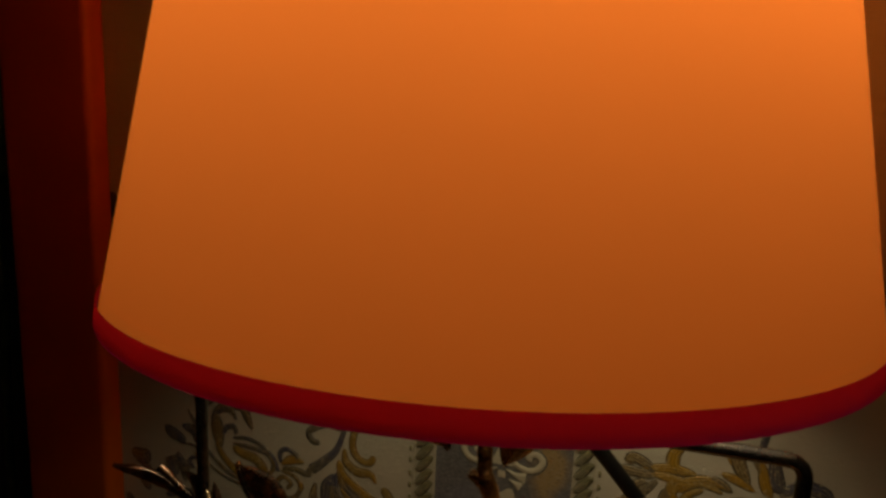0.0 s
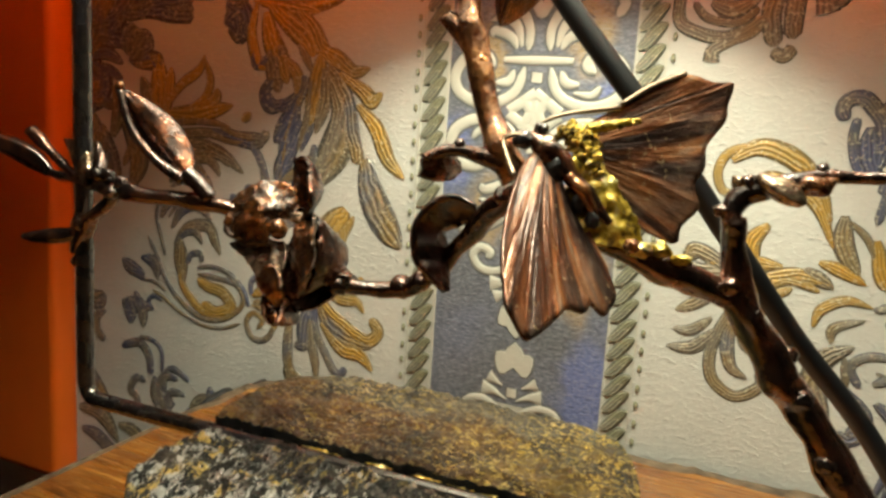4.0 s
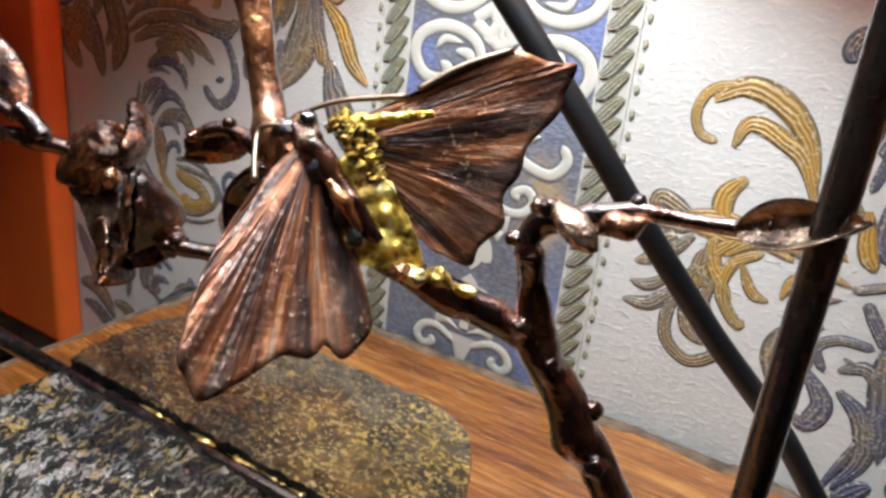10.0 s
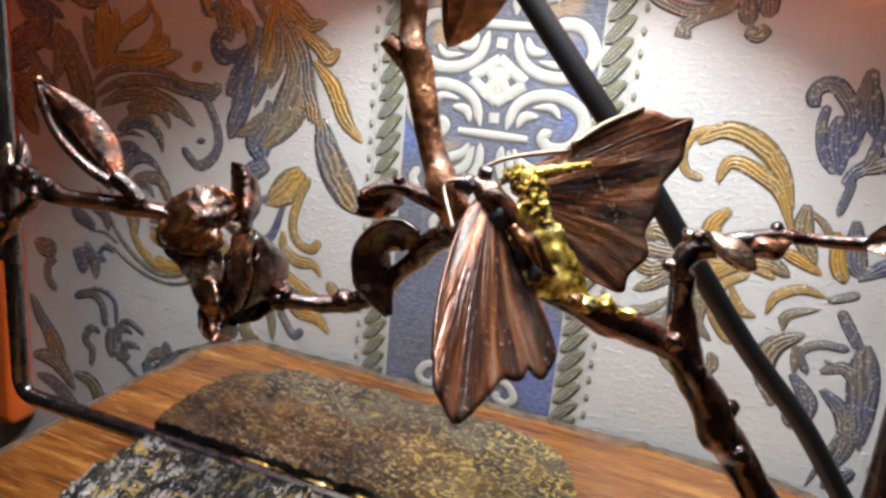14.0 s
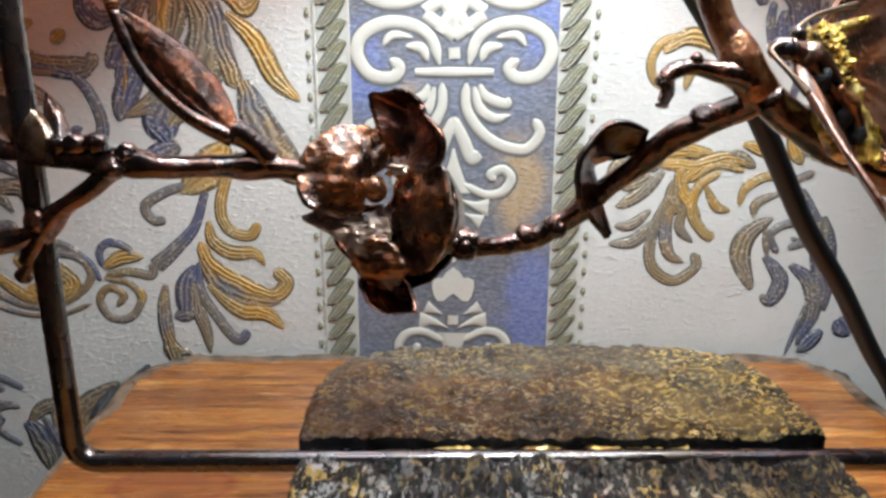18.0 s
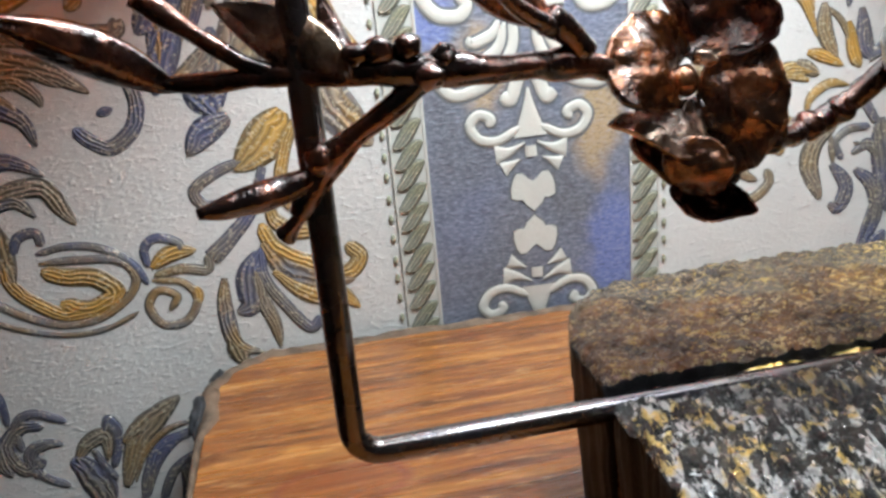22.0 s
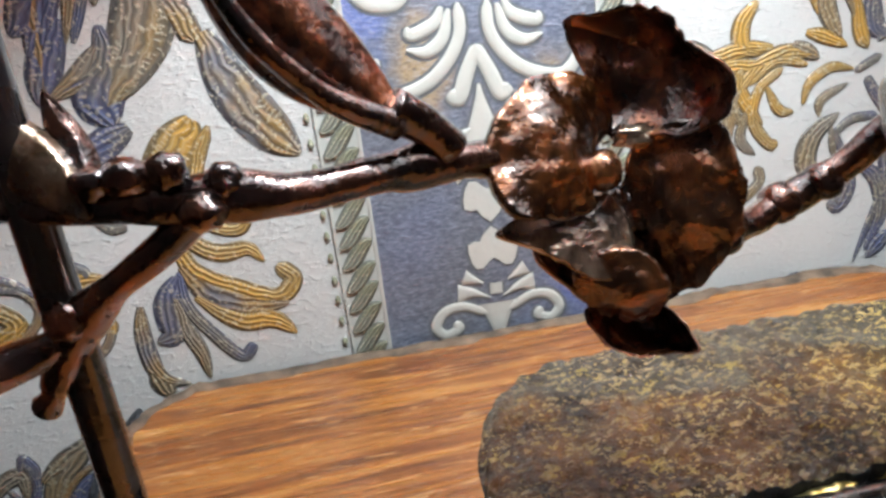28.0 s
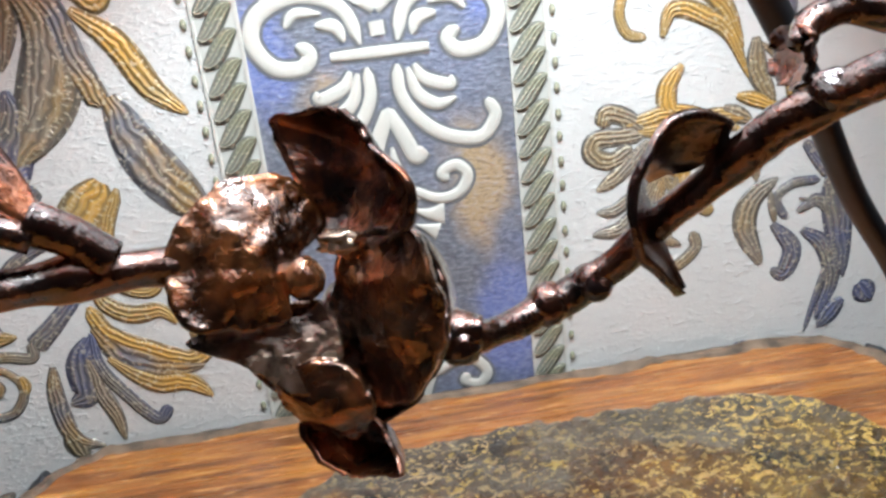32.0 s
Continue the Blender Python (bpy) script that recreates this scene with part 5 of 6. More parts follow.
def blade_bm(base, tip, across, width, cup=0.0, bow=0.0, shape="leaf", thick=0.7, ruffle=0.0, curl=0.0, nu=18, nv=24, seed=0.0, vein=0.0):
    """A leaf or petal from base to tip (mm), cupped across and bowed along, with thickness and an uneven rim."""
    base, tip, across = Vector(base), Vector(tip), Vector(across).normalized()
    axis = tip - base
    across = (across - axis.normalized() * across.dot(axis.normalized())).normalized()
    normal = axis.normalized().cross(across)
    bm = bmesh.new()
    top, low = [], []
    for j in range(nv + 1):
        v = j / nv
        if shape == "leaf":
            half = max(0.03, math.sin(math.pi * v ** 0.85) ** 0.85)
        else:
            half = max(0.1, (1 - (2 * abs(v - 0.58) / 1.2) ** 2.6)) ** 0.5 if v > 0.02 else 0.18
        ra, rb = [], []
        for i in range(nu + 1):
            u = 2 * i / nu - 1
            edge = max(abs(u) ** 3, v ** 6 if shape != "leaf" else 0.0)
            jag = ruffle * edge * (noise.noise(Vector((u * 2.2 + seed, v * 5.5, seed))) + 0.6 * noise.noise(Vector((u * 6 + seed, v * 13, 4.0))))
            p = base + axis * (v + 0.02 * jag) + across * (u * half * width / 2 * (1 + 0.12 * jag))
            lift = cup * (u * u) * half + bow * math.sin(math.pi * v) + curl * v ** 3 + jag * 0.9 + 0.35 * noise.noise(Vector((u * 1.6, v * 2.4, seed + 2)))
            lift -= vein * math.exp(-(u / 0.12) ** 2)
            p = p + normal * lift
            t = thick * (0.5 + 0.35 * abs(u) ** 4)
            ra.append(bm.verts.new(mm(*(p + normal * t))))
            rb.append(bm.verts.new(mm(*(p - normal * t))))
        top.append(ra)
        low.append(rb)
    for j in range(nv):
        for i in range(nu):
            bm.faces.new((top[j][i], top[j][i + 1], top[j + 1][i + 1], top[j + 1][i]))
            bm.faces.new((low[j][i], low[j + 1][i], low[j + 1][i + 1], low[j][i + 1]))
    for i in range(nu):
        bm.faces.new((top[0][i + 1], top[0][i], low[0][i], low[0][i + 1]))
        bm.faces.new((top[nv][i], top[nv][i + 1], low[nv][i + 1], low[nv][i]))
    for j in range(nv):
        bm.faces.new((top[j][0], top[j + 1][0], low[j + 1][0], low[j][0]))
        bm.faces.new((top[j + 1][nu], top[j][nu], low[j][nu], low[j + 1][nu]))
    return bm


# main limb, from the frame's lower corner up to the fork, and the short spur above it
twig("limb", [(58.6, -126.2, 39), (52.5, -123, 49), (42, -122.1, 63.7), (37.5, -123, 70), (34.5, -123.5, 74.5), (31, -124.3, 80), (29.4, -125, 87), (28.2, -126.4, 93.6)], [2.6, 3.1, 2.9, 3.3, 2.7, 2.9, 2.2, 1.9], wob=0.34, label="thick copper limb with knots")
for c, r in (((41.5, -124.8, 66.5), 1.6), ((38.8, -121.8, 72.5), 1.5), ((33.2, -125.6, 78.6), 1.4), ((29.2, -127, 83.2), 1.5), ((46, -124.6, 57), 1.6)):
    part("knot", blob_bm(c, r), M_COPPER, lamp)
twig("limb", [(30.2, -124.3, 81), (25, -125.5, 82.6), (19.5, -128, 84.6), (14, -130.5, 87), (9, -131, 89.5), (3, -130.5, 93), (-2.5, -131.5, 97)], [2.4, 2.3, 2.5, 2.3, 2.4, 2.5, 2.4])
twig("spur", [(28, -126.6, 92.8), (27.9, -126.2, 95), (29.6, -125.4, 97.4), (32.5, -125.8, 98.6), (36, -125.2, 99.8), (39.9, -123.8, 101), (45.5, -123.2, 101.2), (51.5, -123.4, 101.9), (55, -125, 103.4)], [1.7, 1.6, 1.9, 1.7, 1.4, 1.2, 1.0, 1.1, 0.9])
def bud_bm(base, tip, r, seed):
    """A closed bud from base to tip (mm), with two overlapping scales."""
    base, tip = Vector(base), Vector(tip)
    axis = tip - base
    bm = tube_bm([mm(*(base + axis * k)) for k in (0, 0.15, 0.4, 0.65, 0.88, 1)], [r * k / 1000 for k in (0.5, 0.8, 1.0, 0.86, 0.5, 0.12)], sides=24, n=8)
    bm.normal_update()
    for v in bm.verts:
        v.co += v.normal * 0.00028 * (noise.noise(v.co * 330 + Vector((seed, 0, 0))) + math.sin(v.co.x * 900 + v.co.z * 1300))
    return bm


part("bud", bud_bm((31.4, -127.2, 100.2), (38.2, -130, 97.2), 2.1, 1.0), M_PETAL_PALE, lamp, "pale worn copper bud")
part("bud", bud_bm((36.4, -127, 98.6), (42.2, -125.4, 100.8), 1.7, 5.0), M_COPPER_RED, lamp, "small dark copper bud")
part("knot", blob_bm((28.6, -125.4, 99.2), 1.3, (1, 1, 0.9), 0.5), M_PETAL_PALE, lamp)
part("knot", blob_bm((26.6, -127, 94.8), 1.3, (1, 1, 0.8), 0.5), M_COPPER, lamp)
part("bud", blob_bm((39.8, -123.6, 102), 1.0, (1, 1, 1.1)), M_COPPER, lamp)
part("knot", blob_bm((30.1, -126, 99.2), 1.6), M_COPPER, lamp)
part("leaf", blade_bm((51, -124, 101.6), (63.2, -128.5, 106.8), (0.3, 0.2, 1), 5.4, cup=1.6, thick=0.6, seed=3.0), M_PETAL_PALE, lamp, "folded copper leaf")

# upright stem to the pipe
twig("stem", [(-4.5, -134.5, 97.5), (-7.5, -134.5, 101.5), (-10.6, -132.6, 107.8), (-13.6, -131.7, 116), (-15.6, -131, 121.5), (-16.6, -130.2, 127), (-16.8, -129.5, 133), (-15.4, -130.8, 140), (-13, -132.6, 147)], [2.5, 2.6, 2.2, 2.2, 2.5, 2.0, 2.0, 1.9, 2.1], M_COPPER_RED, wob=0.24)
part("knot", blob_bm((-13, -132.5, 147), 2.1), M_COPPER_RED, lamp)
twig("spur", [(-15.4, -131, 119), (-17.6, -132, 121), (-19.5, -132.7, 123)], [1.8, 1.5, 1.5], M_COPPER_RED)
twig("spur", [(-17, -129.5, 134), (-20.5, -127, 140.5), (-24, -124.6, 147)], [1.5, 1.1, 1.3], M_COPPER_RED)
saddle = bmesh.new()
arch = [[saddle.verts.new(mm(-20.1 + r * math.cos(radians(a)) - 0.25 * (y + 136), y, 131.2 + 1.28 * r * math.sin(radians(a)) + 0.06 * (y + 136))) for r, y in ((6.1, -137.5), (6.4, -124), (4.6, -124), (4.0, -137.5))] for a in range(-8, 189, 7)]
for a, b in zip(arch, arch[1:]):
    for k in range(4):
        saddle.faces.new((a[k], a[(k + 1) % 4], b[(k + 1) % 4], b[k]))
saddle.faces.new(arch[0])
saddle.faces.new(arch[-1][::-1])
for v in saddle.verts:
    v.co += Vector((noise.noise(v.co * 130), 0.5 * noise.noise(v.co * 90), noise.noise(v.co * 110 + Vector((4, 0, 0))))) * 0.0006
bmesh.ops.recalc_face_normals(saddle, faces=saddle.faces[:])
bmesh.ops.bevel(saddle, geom=[e for e in saddle.edges if e.calc_face_angle(0) > 1.0], offset=0.0005, segments=2, affect="EDGES")
part("saddle", saddle, M_COPPER_RED, lamp, "bent copper strap round the pipe")
part("strap_back", box_bm(-0.0272, -0.018, -0.1262, -0.1245, 0.130, 0.1365, 0.0006, 1), M_COPPER, lamp, smooth=False)
strap = box_bm(-0.0308, -0.0247, -0.1375, -0.128, 0.1306, 0.1364, 0.0018, 3)
for v in strap.verts:
    v.co += Vector((noise.noise(v.co * 120), 0, noise.noise(v.co * 150))) * 0.0006
part("strap_end", strap, M_COPPER_RED, lamp)
part("leaf", blade_bm((-12.6, -124.4, 122.6), (-1.4, -131.2, 145.4), (1, 0.25, -0.5), 10.2, cup=2.4, bow=-0.8, thick=0.6, seed=7.0, vein=0.9), M_COPPER_RED, lamp, "pointed copper leaf with a centre crease")

# twig along the flower to the tip
twig("twig", [(-3, -131.5, 97), (-7, -127, 94), (-12, -124, 90.5), (-18.5, -119.5, 84), (-26.5, -116, 75.9), (-33.6, -115, 72), (-40, -118.5, 71.6), (-46, -121.5, 72.6), (-52, -120.5, 75), (-57, -120.5, 79)], [2.2, 2.0, 2.1, 1.9, 1.9, 2.0, 1.6, 1.8, 1.9, 1.8])
for c, r in (((-33.6, -115.2, 72.2), 2.5), ((-28.6, -116, 74.4), 2.2), ((-44.4, -121.6, 72), 2.1), ((-8.6, -126, 93.4), 2.4)):
    part("knot", blob_bm(c, r, rough=0.2), M_COPPER, lamp)
twig("spur", [(-6.5, -135.6, 99.2), (-10.8, -135.4, 100.8), (-14.2, -135.4, 101.2), (-17.2, -136, 100.6), (-19.6, -137.8, 99.4)], [2.0, 1.5, 1.3, 1.2, 0.9], wob=0.5)
part("knot", blob_bm((-14.2, -135.6, 102.2), 1.0), M_COPPER, lamp)
part("leaf", blade_bm((-16.2, -129.6, 98), (-19, -138.9, 98.4), (0.1, 0.1, 1), 4.8, cup=0.8, bow=-0.9, shape="round", ruffle=0.7, thick=0.5, seed=41.0), M_PETAL, lamp, "small ragged copper leaf")


def ribbon_leaf_bm(pts, across, widths, thick=0.5):
    """A curled leaf that follows a line of points (mm)."""
    c, sides = spline([Vector(p) for p in pts], 8), spline([Vector(p) for p in across], 8)
    w = [q.x for q in spline([(x, 0, 0) for x in widths], 8)]
    bm, rows = bmesh.new(), []
    for i, q in enumerate(c):
        d = (c[min(i + 1, len(c) - 1)] - c[max(i - 1, 0)]).normalized()
        a = (sides[i] - d * sides[i].dot(d)).normalized()
        n = d.cross(a)
        row = []
        for u in (-1, -0.6, 0, 0.6, 1):
            row.append(q + a * (u * w[i] / 2) + n * (0.5 * u * u + 0.3 * noise.noise(q * 0.4)))
        rows.append([bm.verts.new(mm(*(p + n * thick))) for p in row] + [bm.verts.new(mm(*(p - n * thick))) for p in row[::-1]])
    for a, b in zip(rows, rows[1:]):
        for k in range(10):
            bm.faces.new((a[k], a[(k + 1) % 10], b[(k + 1) % 10], b[k]))
    bm.faces.new(rows[0])
    bm.faces.new(rows[-1][::-1])
    bmesh.ops.recalc_face_normals(bm, faces=bm.faces[:])
    return bm


part("curled_leaf", ribbon_leaf_bm([(-16, -121, 89.6), (-19.5, -120.6, 90), (-23, -120.6, 88.9), (-25.6, -121, 86), (-25.2, -121, 81), (-23.4, -121, 77.5), (-21.3, -121, 73.8)], [(-0.1, 0.3, -1), (-0.1, 0.35, -1), (0, 0.6, -0.8), (0.4, 0.85, -0.3), (0.5, 0.87, 0), (0.5, 0.87, 0), (0.5, 0.87, 0)], [3.6, 6.4, 7.6, 7.8, 8.0, 5.6, 1.2]), M_COPPER, lamp, "curled dark copper leaf")
twig("twig", [(-66, -120.5, 84.6), (-71, -123.5, 85.4), (-77, -126, 86.3), (-82, -128.5, 86.6), (-88, -131, 87), (-93, -131, 87.4), (-98, -130.8, 87.6), (-104, -129.5, 88), (-113, -126.4, 88.4), (-121, -123.5, 88.2), (-127, -122.5, 88.6)], [1.8, 1.9, 2.1, 1.6, 1.8, 2.1, 1.8, 1.5, 1.3, 1.2, 0.9])
for c, r, s in (((-100.4, -131, 90.2), 1.8, (1.2, 1, 0.9)), ((-97, -131.6, 90.4), 1.6, (1, 1, 1)), ((-93, -131.6, 89), 1.5, (1.1, 1, 1)), ((-95, -132.4, 87), 1.7, (1.2, 1, 1)), ((-103, -130.6, 90), 1.4, (1.3, 1, 1)), ((-74.6, -126.2, 88.2), 1.7, (1, 1, 1))):
    part("knot", blob_bm(c, r, s), M_COPPER, lamp)
twig("twig", [(-95, -130.6, 86.6), (-100, -129.8, 83.4), (-105, -128.8, 80), (-109, -127.6, 76.4), (-112, -127, 71.5)], [1.7, 1.5, 1.6, 2.3, 1.5])
twig("spur", [(-108.5, -128, 76.6), (-113.5, -129, 75.2), (-118.5, -130.4, 74.6), (-123.2, -132, 74.2)], [1.2, 1.8, 1.7, 0.6])
twig("spur", [(-110.5, -127.2, 73), (-112.4, -126, 70.6), (-114.2, -125, 68.6)], [1.2, 1.0, 1.5])
part("knot", blob_bm((-108.6, -129, 78.4), 1.9), M_COPPER, lamp)
twig("spur", [(-112.5, -126.4, 88.6), (-117, -126, 91), (-122, -126.4, 95), (-126.3, -127, 98.6)], [1.2, 1.1, 1.2, 1.5])
part("leaf", blade_bm((-103.6, -131.4, 87.6), (-118.4, -124, 97), (0.4, -0.2, 1), 7.4, cup=1.8, thick=0.7, seed=11.0), M_PETAL_PALE, lamp, "narrow copper leaf")
part("leaf", blade_bm((-103.2, -129, 88.6), (-106.2, -125.8, 97), (1, 0.3, 0), 3.2, cup=1.0, thick=0.5, seed=13.0), M_COPPER, lamp)
part("leaf", blade_bm((-124, -122.4, 87.6), (-141.4, -131.4, 97.6), (0.3, -0.3, 1), 5.6, cup=2.1, thick=0.7, ruffle=0.5, seed=15.0), M_COPPER, lamp, "folded copper leaf at the twig's end")
part("leaf", blade_bm((-78, -127.2, 91), (-92.4, -132.6, 109), (0.9, 0.5, 0.75), 8.6, cup=3.0, bow=1.0, thick=0.6, seed=17.0), M_PETAL, lamp, "boat-shaped copper leaf")
twig("leaf_rim", [(-78.5, -128.6, 90.6), (-84.5, -130.5, 94.5), (-89.6, -132.4, 101), (-92.2, -132.8, 108.6)], [1.2, 1.0, 0.8, 0.8], M_COPPER)
part("knot", blob_bm((-92.2, -132.6, 109.2), 1.1), M_COPPER_RED, lamp)
twig("leaf_stalk", [(-73.8, -126, 87.6), (-76, -127, 90), (-79, -127.6, 92)], [1.7, 1.6, 2.0], M_COPPER)

# magnolia flower
def petal_bm(rim, bulge, ragged=0.25, dent=0.5, seed=0.0, thick=0.5, ns=72, nr=14, lip=0.0):
    """A beaten petal spanned by a closed rim of points (mm); bulge lifts its middle towards the room, lip turns its edge out."""
    n = len(rim)
    loop = spline([Vector(p) for p in rim + rim[:3]], 10)[10:10 * (n + 1)]
    c = sum(loop, Vector()) / len(loop)
    normal = Vector()
    for k in range(len(loop)):
        normal += (loop[k] - c).cross(loop[(k + 1) % len(loop)] - c)
    normal.normalize()
    if normal.y > 0:
        normal = -normal
    bm, top, low = bmesh.new(), [], []
    for j in range(nr + 1):
        r = j / nr
        ra, rb = [], []
        for i in range(ns):
            f = i / ns * len(loop)
            k = int(f)
            q = loop[k % len(loop)].lerp(loop[(k + 1) % len(loop)], f - k)
            d = (q - c).normalized()
            jag = ragged * (noise.noise(d * 3.1 + Vector((seed, 0, 0))) + 0.7 * noise.noise(d * 9.0 + Vector((0, seed, 0))))
            p = c + (q - c) * r + d * jag * r ** 4
            lift = bulge * (1 - r * r) + dent * noise.noise(p * 0.16 + Vector((seed, 3, 1))) * min(1.0, 1.6 * r) + 0.4 * dent * noise.noise(p * 0.5 + Vector((seed, 1, 7))) + lip * r ** 6 + 0.9 * jag * r ** 5
            t = thick * (0.55 + 0.5 * r ** 6)
            ra.append(bm.verts.new(mm(*(p + normal * (lift + t)))))
            rb.append(bm.verts.new(mm(*(p + normal * (lift - t)))))
        top.append(ra)
        low.append(rb)
    for j in range(nr):
        for i in range(ns):
            k = (i + 1) % ns
            bm.faces.new((top[j][i], top[j + 1][i], top[j + 1][k], top[j][k]))
            bm.faces.new((low[j][i], low[j][k], low[j + 1][k], low[j + 1][i]))
    for i in range(ns):
        k = (i + 1) % ns
        bm.faces.new((top[nr][k], top[nr][i], low[nr][i], low[nr][k]))
    bmesh.ops.remove_doubles(bm, verts=bm.verts[:], dist=1e-7)
    bmesh.ops.recalc_face_normals(bm, faces=bm.faces[:])
    return bm


def paste_bm(pts, radii, lump, freq, n=22, sides=30):
    """A smeared lump of paste along points (mm), coarse and fine bumps on it."""
    bm = tube_bm([mm(*p) for p in pts], [r / 1000 for r in radii], sides=sides, n=n)
    bm.normal_update()
    for v in bm.verts:
        v.co += v.normal * (lump * (noise.noise(v.co * freq) + 0.6 * noise.noise(v.co * freq * 2.7)) / 1000)
    return bm


flower = part("magnolia_flower", blob_bm((-58.4, -123.2, 82.2), 2.0, (0.95, 1, 1.1), 0.12), M_COPPER_RED, lamp, "open copper magnolia flower with ragged petals")
# Pale long lump shapes the highlight next to the central ball.
part("stamen_highlight", blob_bm((-54.6, -122, 84.9), 1.5, (1.5, 0.8, 0.8), rough=0.5), M_PETAL_PALE, flower)
part("petal", petal_bm([(-70.4, -124.3, 84.9), (-69.4, -122.3, 88), (-66.3, -120, 90.6), (-62.1, -118.2, 91.3), (-58.4, -117.7, 89.4), (-56.2, -118.5, 86), (-59.4, -121.2, 83), (-60.4, -122.8, 80.4), (-60.8, -124, 78.4), (-65, -125.2, 78.6), (-69.4, -126.2, 80.4)], 2.6, 0.4, 0.9, 21.0, lip=0.8), M_PETAL_WARM, flower)
part("petal", petal_bm([(-58.6, -115.9, 95.9), (-55.8, -118.5, 96.6), (-53.2, -121.1, 97.2), (-51.3, -123, 96.1), (-50.2, -124.6, 93.9), (-48, -127.1, 91.8), (-47.3, -127.9, 89.4), (-48.4, -127.3, 86.4), (-52.4, -123.6, 84.8), (-56.8, -119.3, 85.2), (-57.6, -118, 90.5)], -3.2, 0.65, 0.6, 24.0, lip=0.5), M_PETAL, flower)
part("petal", petal_bm([(-54.7, -121.4, 83.2), (-51.9, -122.8, 85.9), (-47.7, -125.9, 86.4), (-46.2, -127.5, 82.4), (-45.9, -128.2, 78.3), (-46.9, -128.1, 74), (-48.8, -127, 70.8), (-51.6, -125.1, 68.9), (-54.5, -123, 69), (-56.3, -121.6, 72.2), (-56.1, -121.2, 77.2)], 1.6, 0.4, 1.1, 27.0, lip=0.7), M_PETAL_WARM, flower)
part("petal", petal_bm([(-53.9, -121.0, 82.8), (-51.3, -122.3, 85.3), (-47.4, -125.2, 85.8), (-46.0, -126.7, 82.0), (-45.8, -127.4, 78.2), (-46.7, -127.3, 74.2), (-48.5, -126.2, 71.2), (-51.1, -124.5, 69.5), (-53.8, -122.5, 69.6), (-55.4, -121.2, 72.5), (-55.2, -120.8, 77.2)], -8.5, 0.4, 0.9, 28.0), M_COPPER, flower, "dark outer petal behind the cup")
part("petal", petal_bm([(-69.9, -124, 77.7), (-65.6, -122.9, 79), (-61.6, -121.9, 79.6), (-57.4, -121.9, 79), (-55.9, -123.8, 75.4), (-57.3, -126.3, 72.2), (-61, -126.6, 72.3), (-65.2, -125, 75.2)], 0.5, 0.3, 0.6, 30.0, thick=0.4), M_PETAL_PALE, flower)
part("petal", petal_bm([(-62.6, -125, 73.2), (-59, -125.6, 75), (-55.6, -126.4, 74.2), (-53.4, -127.4, 70.6), (-55.2, -126.4, 67), (-59.2, -125.2, 67.2), (-61.8, -124.6, 69.6)], 1.7, 0.3, 0.8, 31.0), M_PETAL_WARM, flower)
part("petal", petal_bm([(-60.6, -123.4, 67.4), (-59.8, -124.8, 64.6), (-57, -126.6, 62.9), (-53.6, -129, 63.6), (-51.8, -130.8, 64.8), (-52.3, -128.8, 66.8), (-53.6, -126.2, 68.2), (-57, -123.4, 68.6)], -5, 0.25, 0.5, 33.0, lip=0.5), M_PETAL, flower)

part("petal", petal_bm([(-65.4, -121.6, 74.6), (-60, -119, 76.5), (-54, -117, 76), (-48, -117.5, 73.6), (-46, -119, 70.4), (-50, -122, 66.4), (-56, -123, 65.6), (-62, -122.8, 69.4)], -2.2, 0.3, 0.8, 37.0), M_PETAL, flower, "dark outer petal under the flower")
part("calyx", paste_bm([(-42, -121, 73), (-46.5, -120, 73.6), (-50.5, -119.4, 74.4), (-54, -119.6, 75.6), (-57, -120.4, 77.4)], [1.8, 2.6, 3.5, 3.7, 3.0], 0.4, 380), M_COPPER, flower, "dark ribbed cup under the petals")

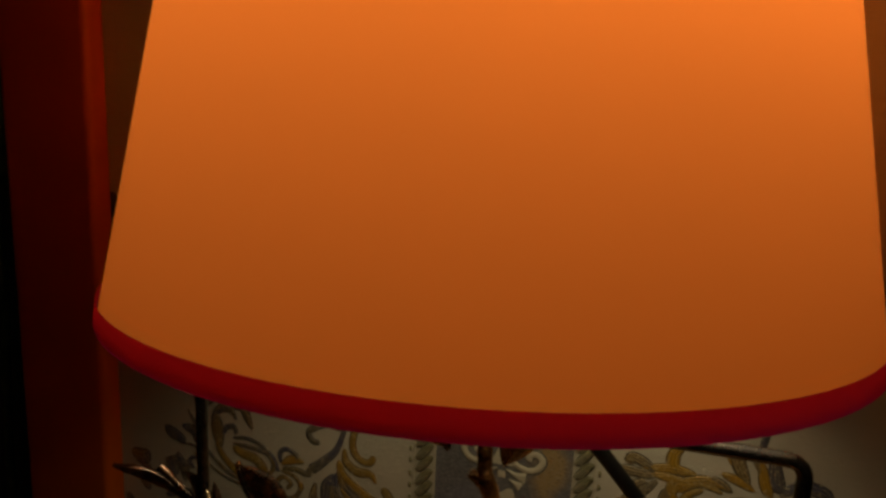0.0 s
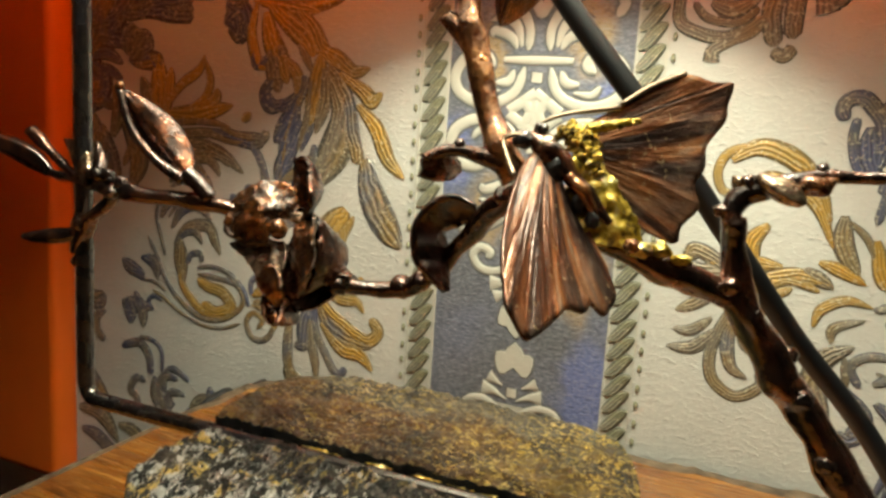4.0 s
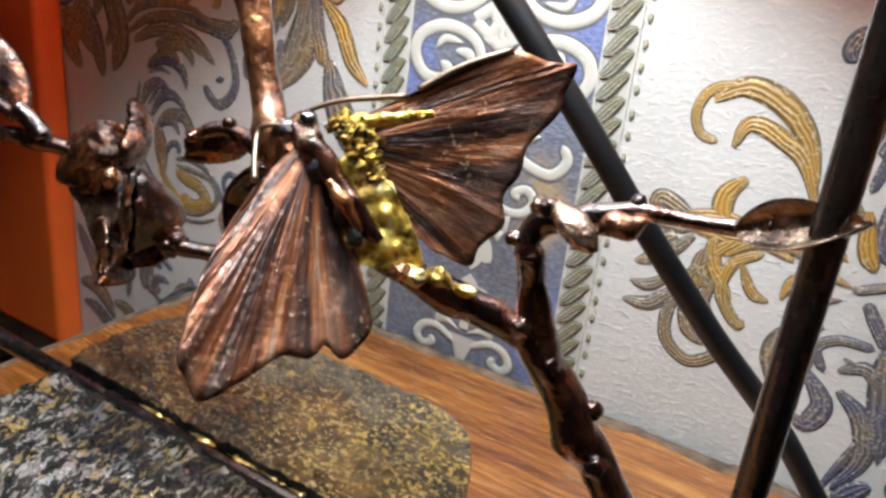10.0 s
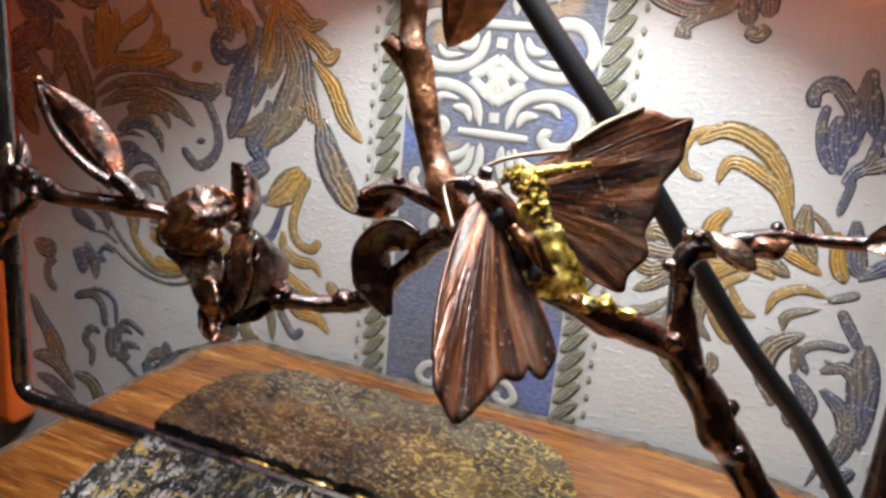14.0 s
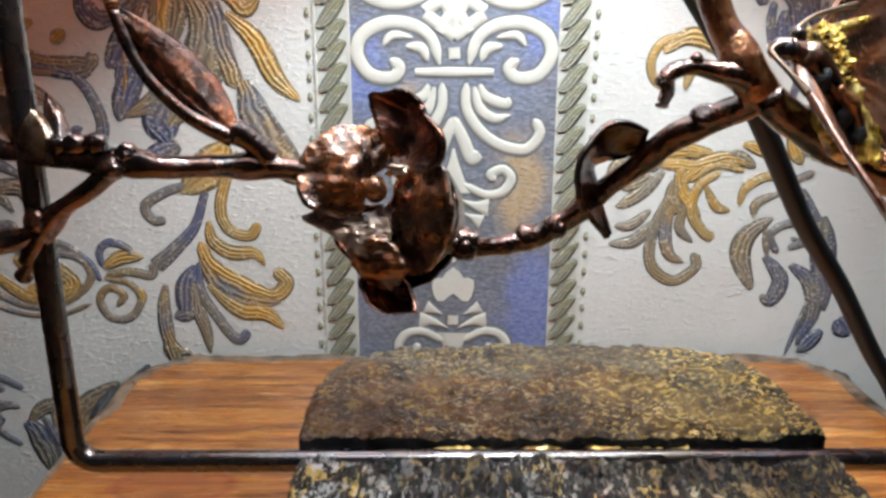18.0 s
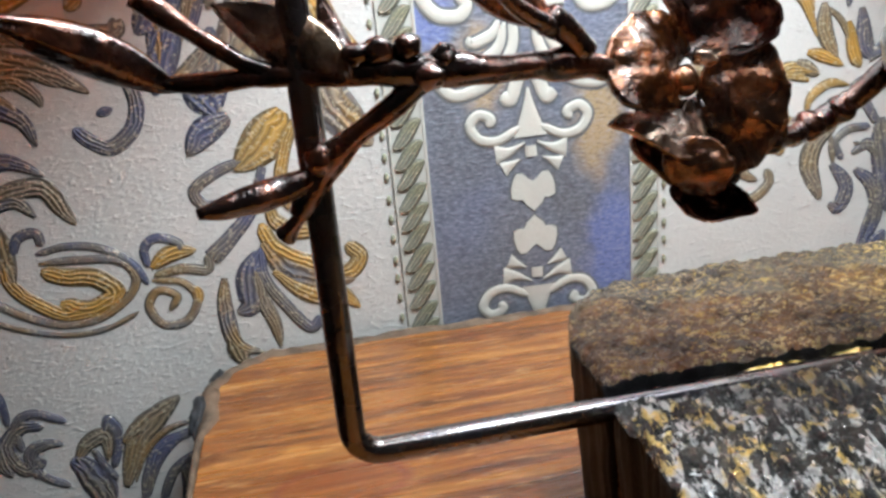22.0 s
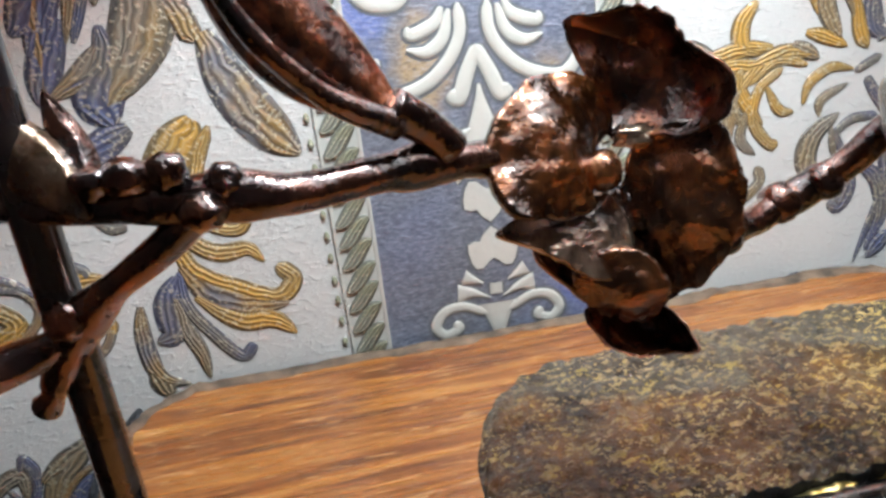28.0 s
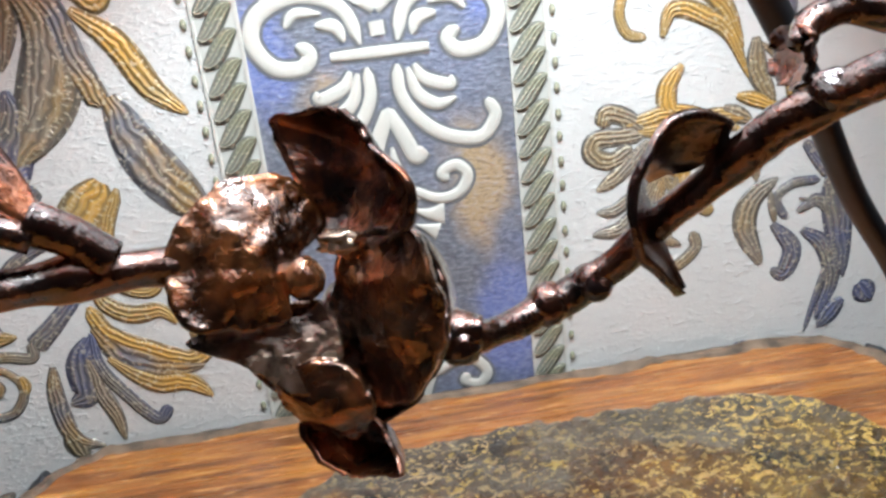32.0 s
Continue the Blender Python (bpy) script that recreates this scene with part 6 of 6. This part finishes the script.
# butterfly
def wing_bm(hub0, hub1, rim, bulge, ridges, thick=0.32, ns=150, nr=20, seed=0.0, fold=0.5):
    """A wing that fans out from its root to a scalloped rim, in folds that open towards the rim."""
    hub0, hub1 = Vector(hub0), Vector(hub1)
    edge = spline([Vector(p) for p in rim], 14)
    normal = (edge[len(edge) // 5] - hub0).cross(edge[-len(edge) // 3] - hub0).normalized()
    bm, top, low = bmesh.new(), [], []
    uv = bm.loops.layers.uv.verify()
    for i in range(ns + 1):
        s = i / ns
        f = s * (len(edge) - 1)
        k = min(int(f), len(edge) - 2)
        r1 = edge[k].lerp(edge[k + 1], f - k)
        h = hub0.lerp(hub1, s)
        ra, rb = [], []
        for j in range(nr + 1):
            r = j / nr
            scal = 1 + (0.018 * math.sin(s * ridges * 2 * math.pi) + 0.02 * noise.noise(Vector((s * 14, 0, seed)))) * r ** 8 * (1 if 0.25 < s < 0.9 else 0)
            p = h + (r1 - h) * r * scal
            phase = s * ridges + 0.6 * noise.noise(Vector((s * 4, r * 1.6, seed)))
            crest = abs(math.sin(phase * math.pi)) ** 0.7 * (0.75 + 0.5 * noise.noise(Vector((int(phase) * 3.7, r * 1.2, seed))))
            wave = 0.35 * abs(math.sin(phase * 2.3 * math.pi + 1.0)) * r
            lift = bulge * math.sin(math.pi * min(1.0, r * 0.9)) + fold * (crest + wave - 0.6) * min(1.0, r * 2.0) + 0.22 * noise.noise(Vector((s * 9, r * 3, seed + 3))) + 0.1 * noise.noise(Vector((s * 50, r * 7, seed)))
            p = p + normal * lift
            ra.append(bm.verts.new(mm(*(p + normal * thick))))
            rb.append(bm.verts.new(mm(*(p - normal * thick))))
        top.append(ra)
        low.append(rb)
    for i in range(ns):
        for j in range(nr):
            for quad, at in (((top[i][j], top[i + 1][j], top[i + 1][j + 1], top[i][j + 1]), ((i, j), (i + 1, j), (i + 1, j + 1), (i, j + 1))), ((low[i][j], low[i][j + 1], low[i + 1][j + 1], low[i + 1][j]), ((i, j), (i, j + 1), (i + 1, j + 1), (i + 1, j)))):
                for loop, (a, c) in zip(bm.faces.new(quad).loops, at):
                    loop[uv].uv = (a / ns, c / nr + seed)
        bm.faces.new((top[i][nr], top[i + 1][nr], low[i + 1][nr], low[i][nr]))
    for j in range(nr):
        bm.faces.new((top[0][j], top[0][j + 1], low[0][j + 1], low[0][j]))
        bm.faces.new((top[ns][j + 1], top[ns][j], low[ns][j], low[ns][j + 1]))
    bmesh.ops.recalc_face_normals(bm, faces=bm.faces[:])
    return bm


butterfly = twig("butterfly", [(-2.4, -136, 104.2), (0.8, -135.9, 102.4), (3.8, -135.6, 99.4), (6.4, -135, 96.6), (8.6, -134.4, 93.9), (10.6, -133.4, 91.6)], [1.2, 2.0, 1.7, 1.5, 1.3, 0.9], M_COPPER, wob=0.35, freq=420, sides=18, label="copper butterfly with a yellow brass body on the branch")
part("head", blob_bm((-3.2, -136.4, 103.6), 1.7, (1.2, 1, 0.9)), M_ROD, butterfly, "small dark head")
part("head", blob_bm((-0.8, -135, 105.4), 1.2, (1, 1, 1)), M_ROD, butterfly)
part("thorax", blob_bm((0.7, -136.6, 102.8), 1.6, (1.1, 0.8, 1.1)), M_PETAL_PALE, butterfly, "pale worn copper thorax")
twig("abdomen_ridge", [(4.6, -136.9, 98.8), (6.4, -136.6, 97), (7.8, -136.2, 95), (9.2, -135.6, 92.8)], [0.7, 1.1, 0.9, 0.6], M_COPPER_RED, butterfly, wob=0.4, freq=500, sides=14)
for c, r in (((2.4, -136.8, 99.8), 1.5), ((6.4, -136.2, 94.6), 1.2), ((8.6, -136, 92.2), 1.15)):
    part("body_spot", blob_bm(c, r, (0.9, 0.7, 1.3)), M_CHAR, butterfly, "black hollow in the brass")


part("brass_paste", petal_bm([(3.6, -134.5, 96.1), (4.1, -135.3, 92.8), (5.6, -135.5, 90), (8.1, -134.7, 88.4), (11.1, -133.3, 87.7), (13.9, -131.9, 87.3), (15.4, -130.4, 89.3), (13.9, -130.1, 92.5), (11.3, -130.2, 96.3), (8.6, -130.6, 99.4), (5.8, -131.4, 101.7), (3.9, -132.6, 101.2)], 0.9, 0.55, 1.5, 43.0, thick=1.0, ns=96, nr=26), M_SMEAR, butterfly, "smooth smear of yellow brass under the body")
part("brass_paste", paste_bm([(1.6, -133.2, 105.6), (3.4, -132.4, 105), (5.2, -131.8, 103.4), (6.8, -131.4, 100.6), (8.2, -131.2, 98)], [0.9, 1.7, 2.1, 1.9, 1.2], 1.1, 900, 30, 40), M_BRASS, butterfly, "crumbly brass paste at the wing root")
part("brass_paste", paste_bm([(3.6, -132.2, 105.4), (6.2, -130.9, 106), (9.2, -129.2, 106.8), (12.9, -127, 107.7)], [1.2, 1.0, 0.8, 0.35], 0.3, 800), M_SMEAR, butterfly)
for c, r, k in (((15.6, -132.6, 88), 1.5, (1.5, 0.9, 0.8)), ((18.6, -131, 88.2), 1.3, (1.2, 0.9, 1.0)), ((21.6, -129.4, 86.8), 1.2, (1.6, 0.8, 0.7))):
    part("brass_paste", blob_bm(c, r, k, 0.45, 420), M_SMEAR, butterfly)
part("brass_paste", blob_bm((14.6, -134, 88.6), 1.2, rough=0.5), M_COPPER_RED, butterfly)
part("wing", wing_bm((2.4, -132.2, 105), (6.4, -131.4, 99.6), [(9.1, -125.8, 109.9), (13.4, -121.2, 113.4), (17.9, -116.8, 115.9), (22, -114.6, 115.2), (25, -112.9, 114.8), (25.2, -114.2, 110.8), (23.6, -117, 106.6), (22.8, -119.6, 102), (22, -121.8, 98.4), (22.6, -123, 94.8), (21, -124.8, 91.2), (20, -126.2, 89.1), (17.3, -128, 89.9), (14.8, -129.2, 91.4), (11, -130.3, 95)], 0.8, 8, seed=2.0, fold=0.27), M_WING_DARK, butterfly, "spread copper wing in fanned folds")
part("wing", wing_bm((-1.2, -136.8, 102), (2.6, -136, 99), [(-1.6, -141, 99.2), (-1.3, -144.4, 97.1), (-0.2, -150.6, 92.2), (1.2, -155.2, 88.1), (2.9, -158.4, 84.3), (4.6, -160, 81.3), (6.5, -159.6, 78.9), (7.8, -157.1, 78.7), (8.5, -152.9, 80), (9.6, -149, 80.7), (11.2, -146, 80.3), (11.7, -143.9, 80.7), (13.3, -142.3, 79.5), (14, -138.6, 81.2), (12, -136.8, 84.6), (8.6, -135.6, 90)], -0.8, 8, seed=6.0, fold=0.22), M_WING, butterfly, "folded-down copper wing in fanned folds")
twig("antenna", [(-1.6, -135.6, 105.6), (-0.2, -134.6, 106.8), (3, -132.6, 108.2), (9.9, -128.6, 109.6)], [0.36, 0.34, 0.36, 0.5], M_WIRE, butterfly, wob=0.1, sides=8)
twig("antenna", [(-2.4, -137, 104.4), (-4.6, -138.2, 104.2), (-5.6, -138.9, 103.2), (-4, -141, 100.8), (-2.2, -142.8, 98.2)], [0.36, 0.34, 0.34, 0.36, 0.5], M_WIRE, butterfly, wob=0.1, sides=8)
twig("wing_edge", [(9.4, -125.8, 110.2), (13.4, -121.4, 113.6), (17.9, -116.9, 116.2)], [0.45, 0.5, 0.4], M_WIRE, butterfly, wob=0.2, sides=8)
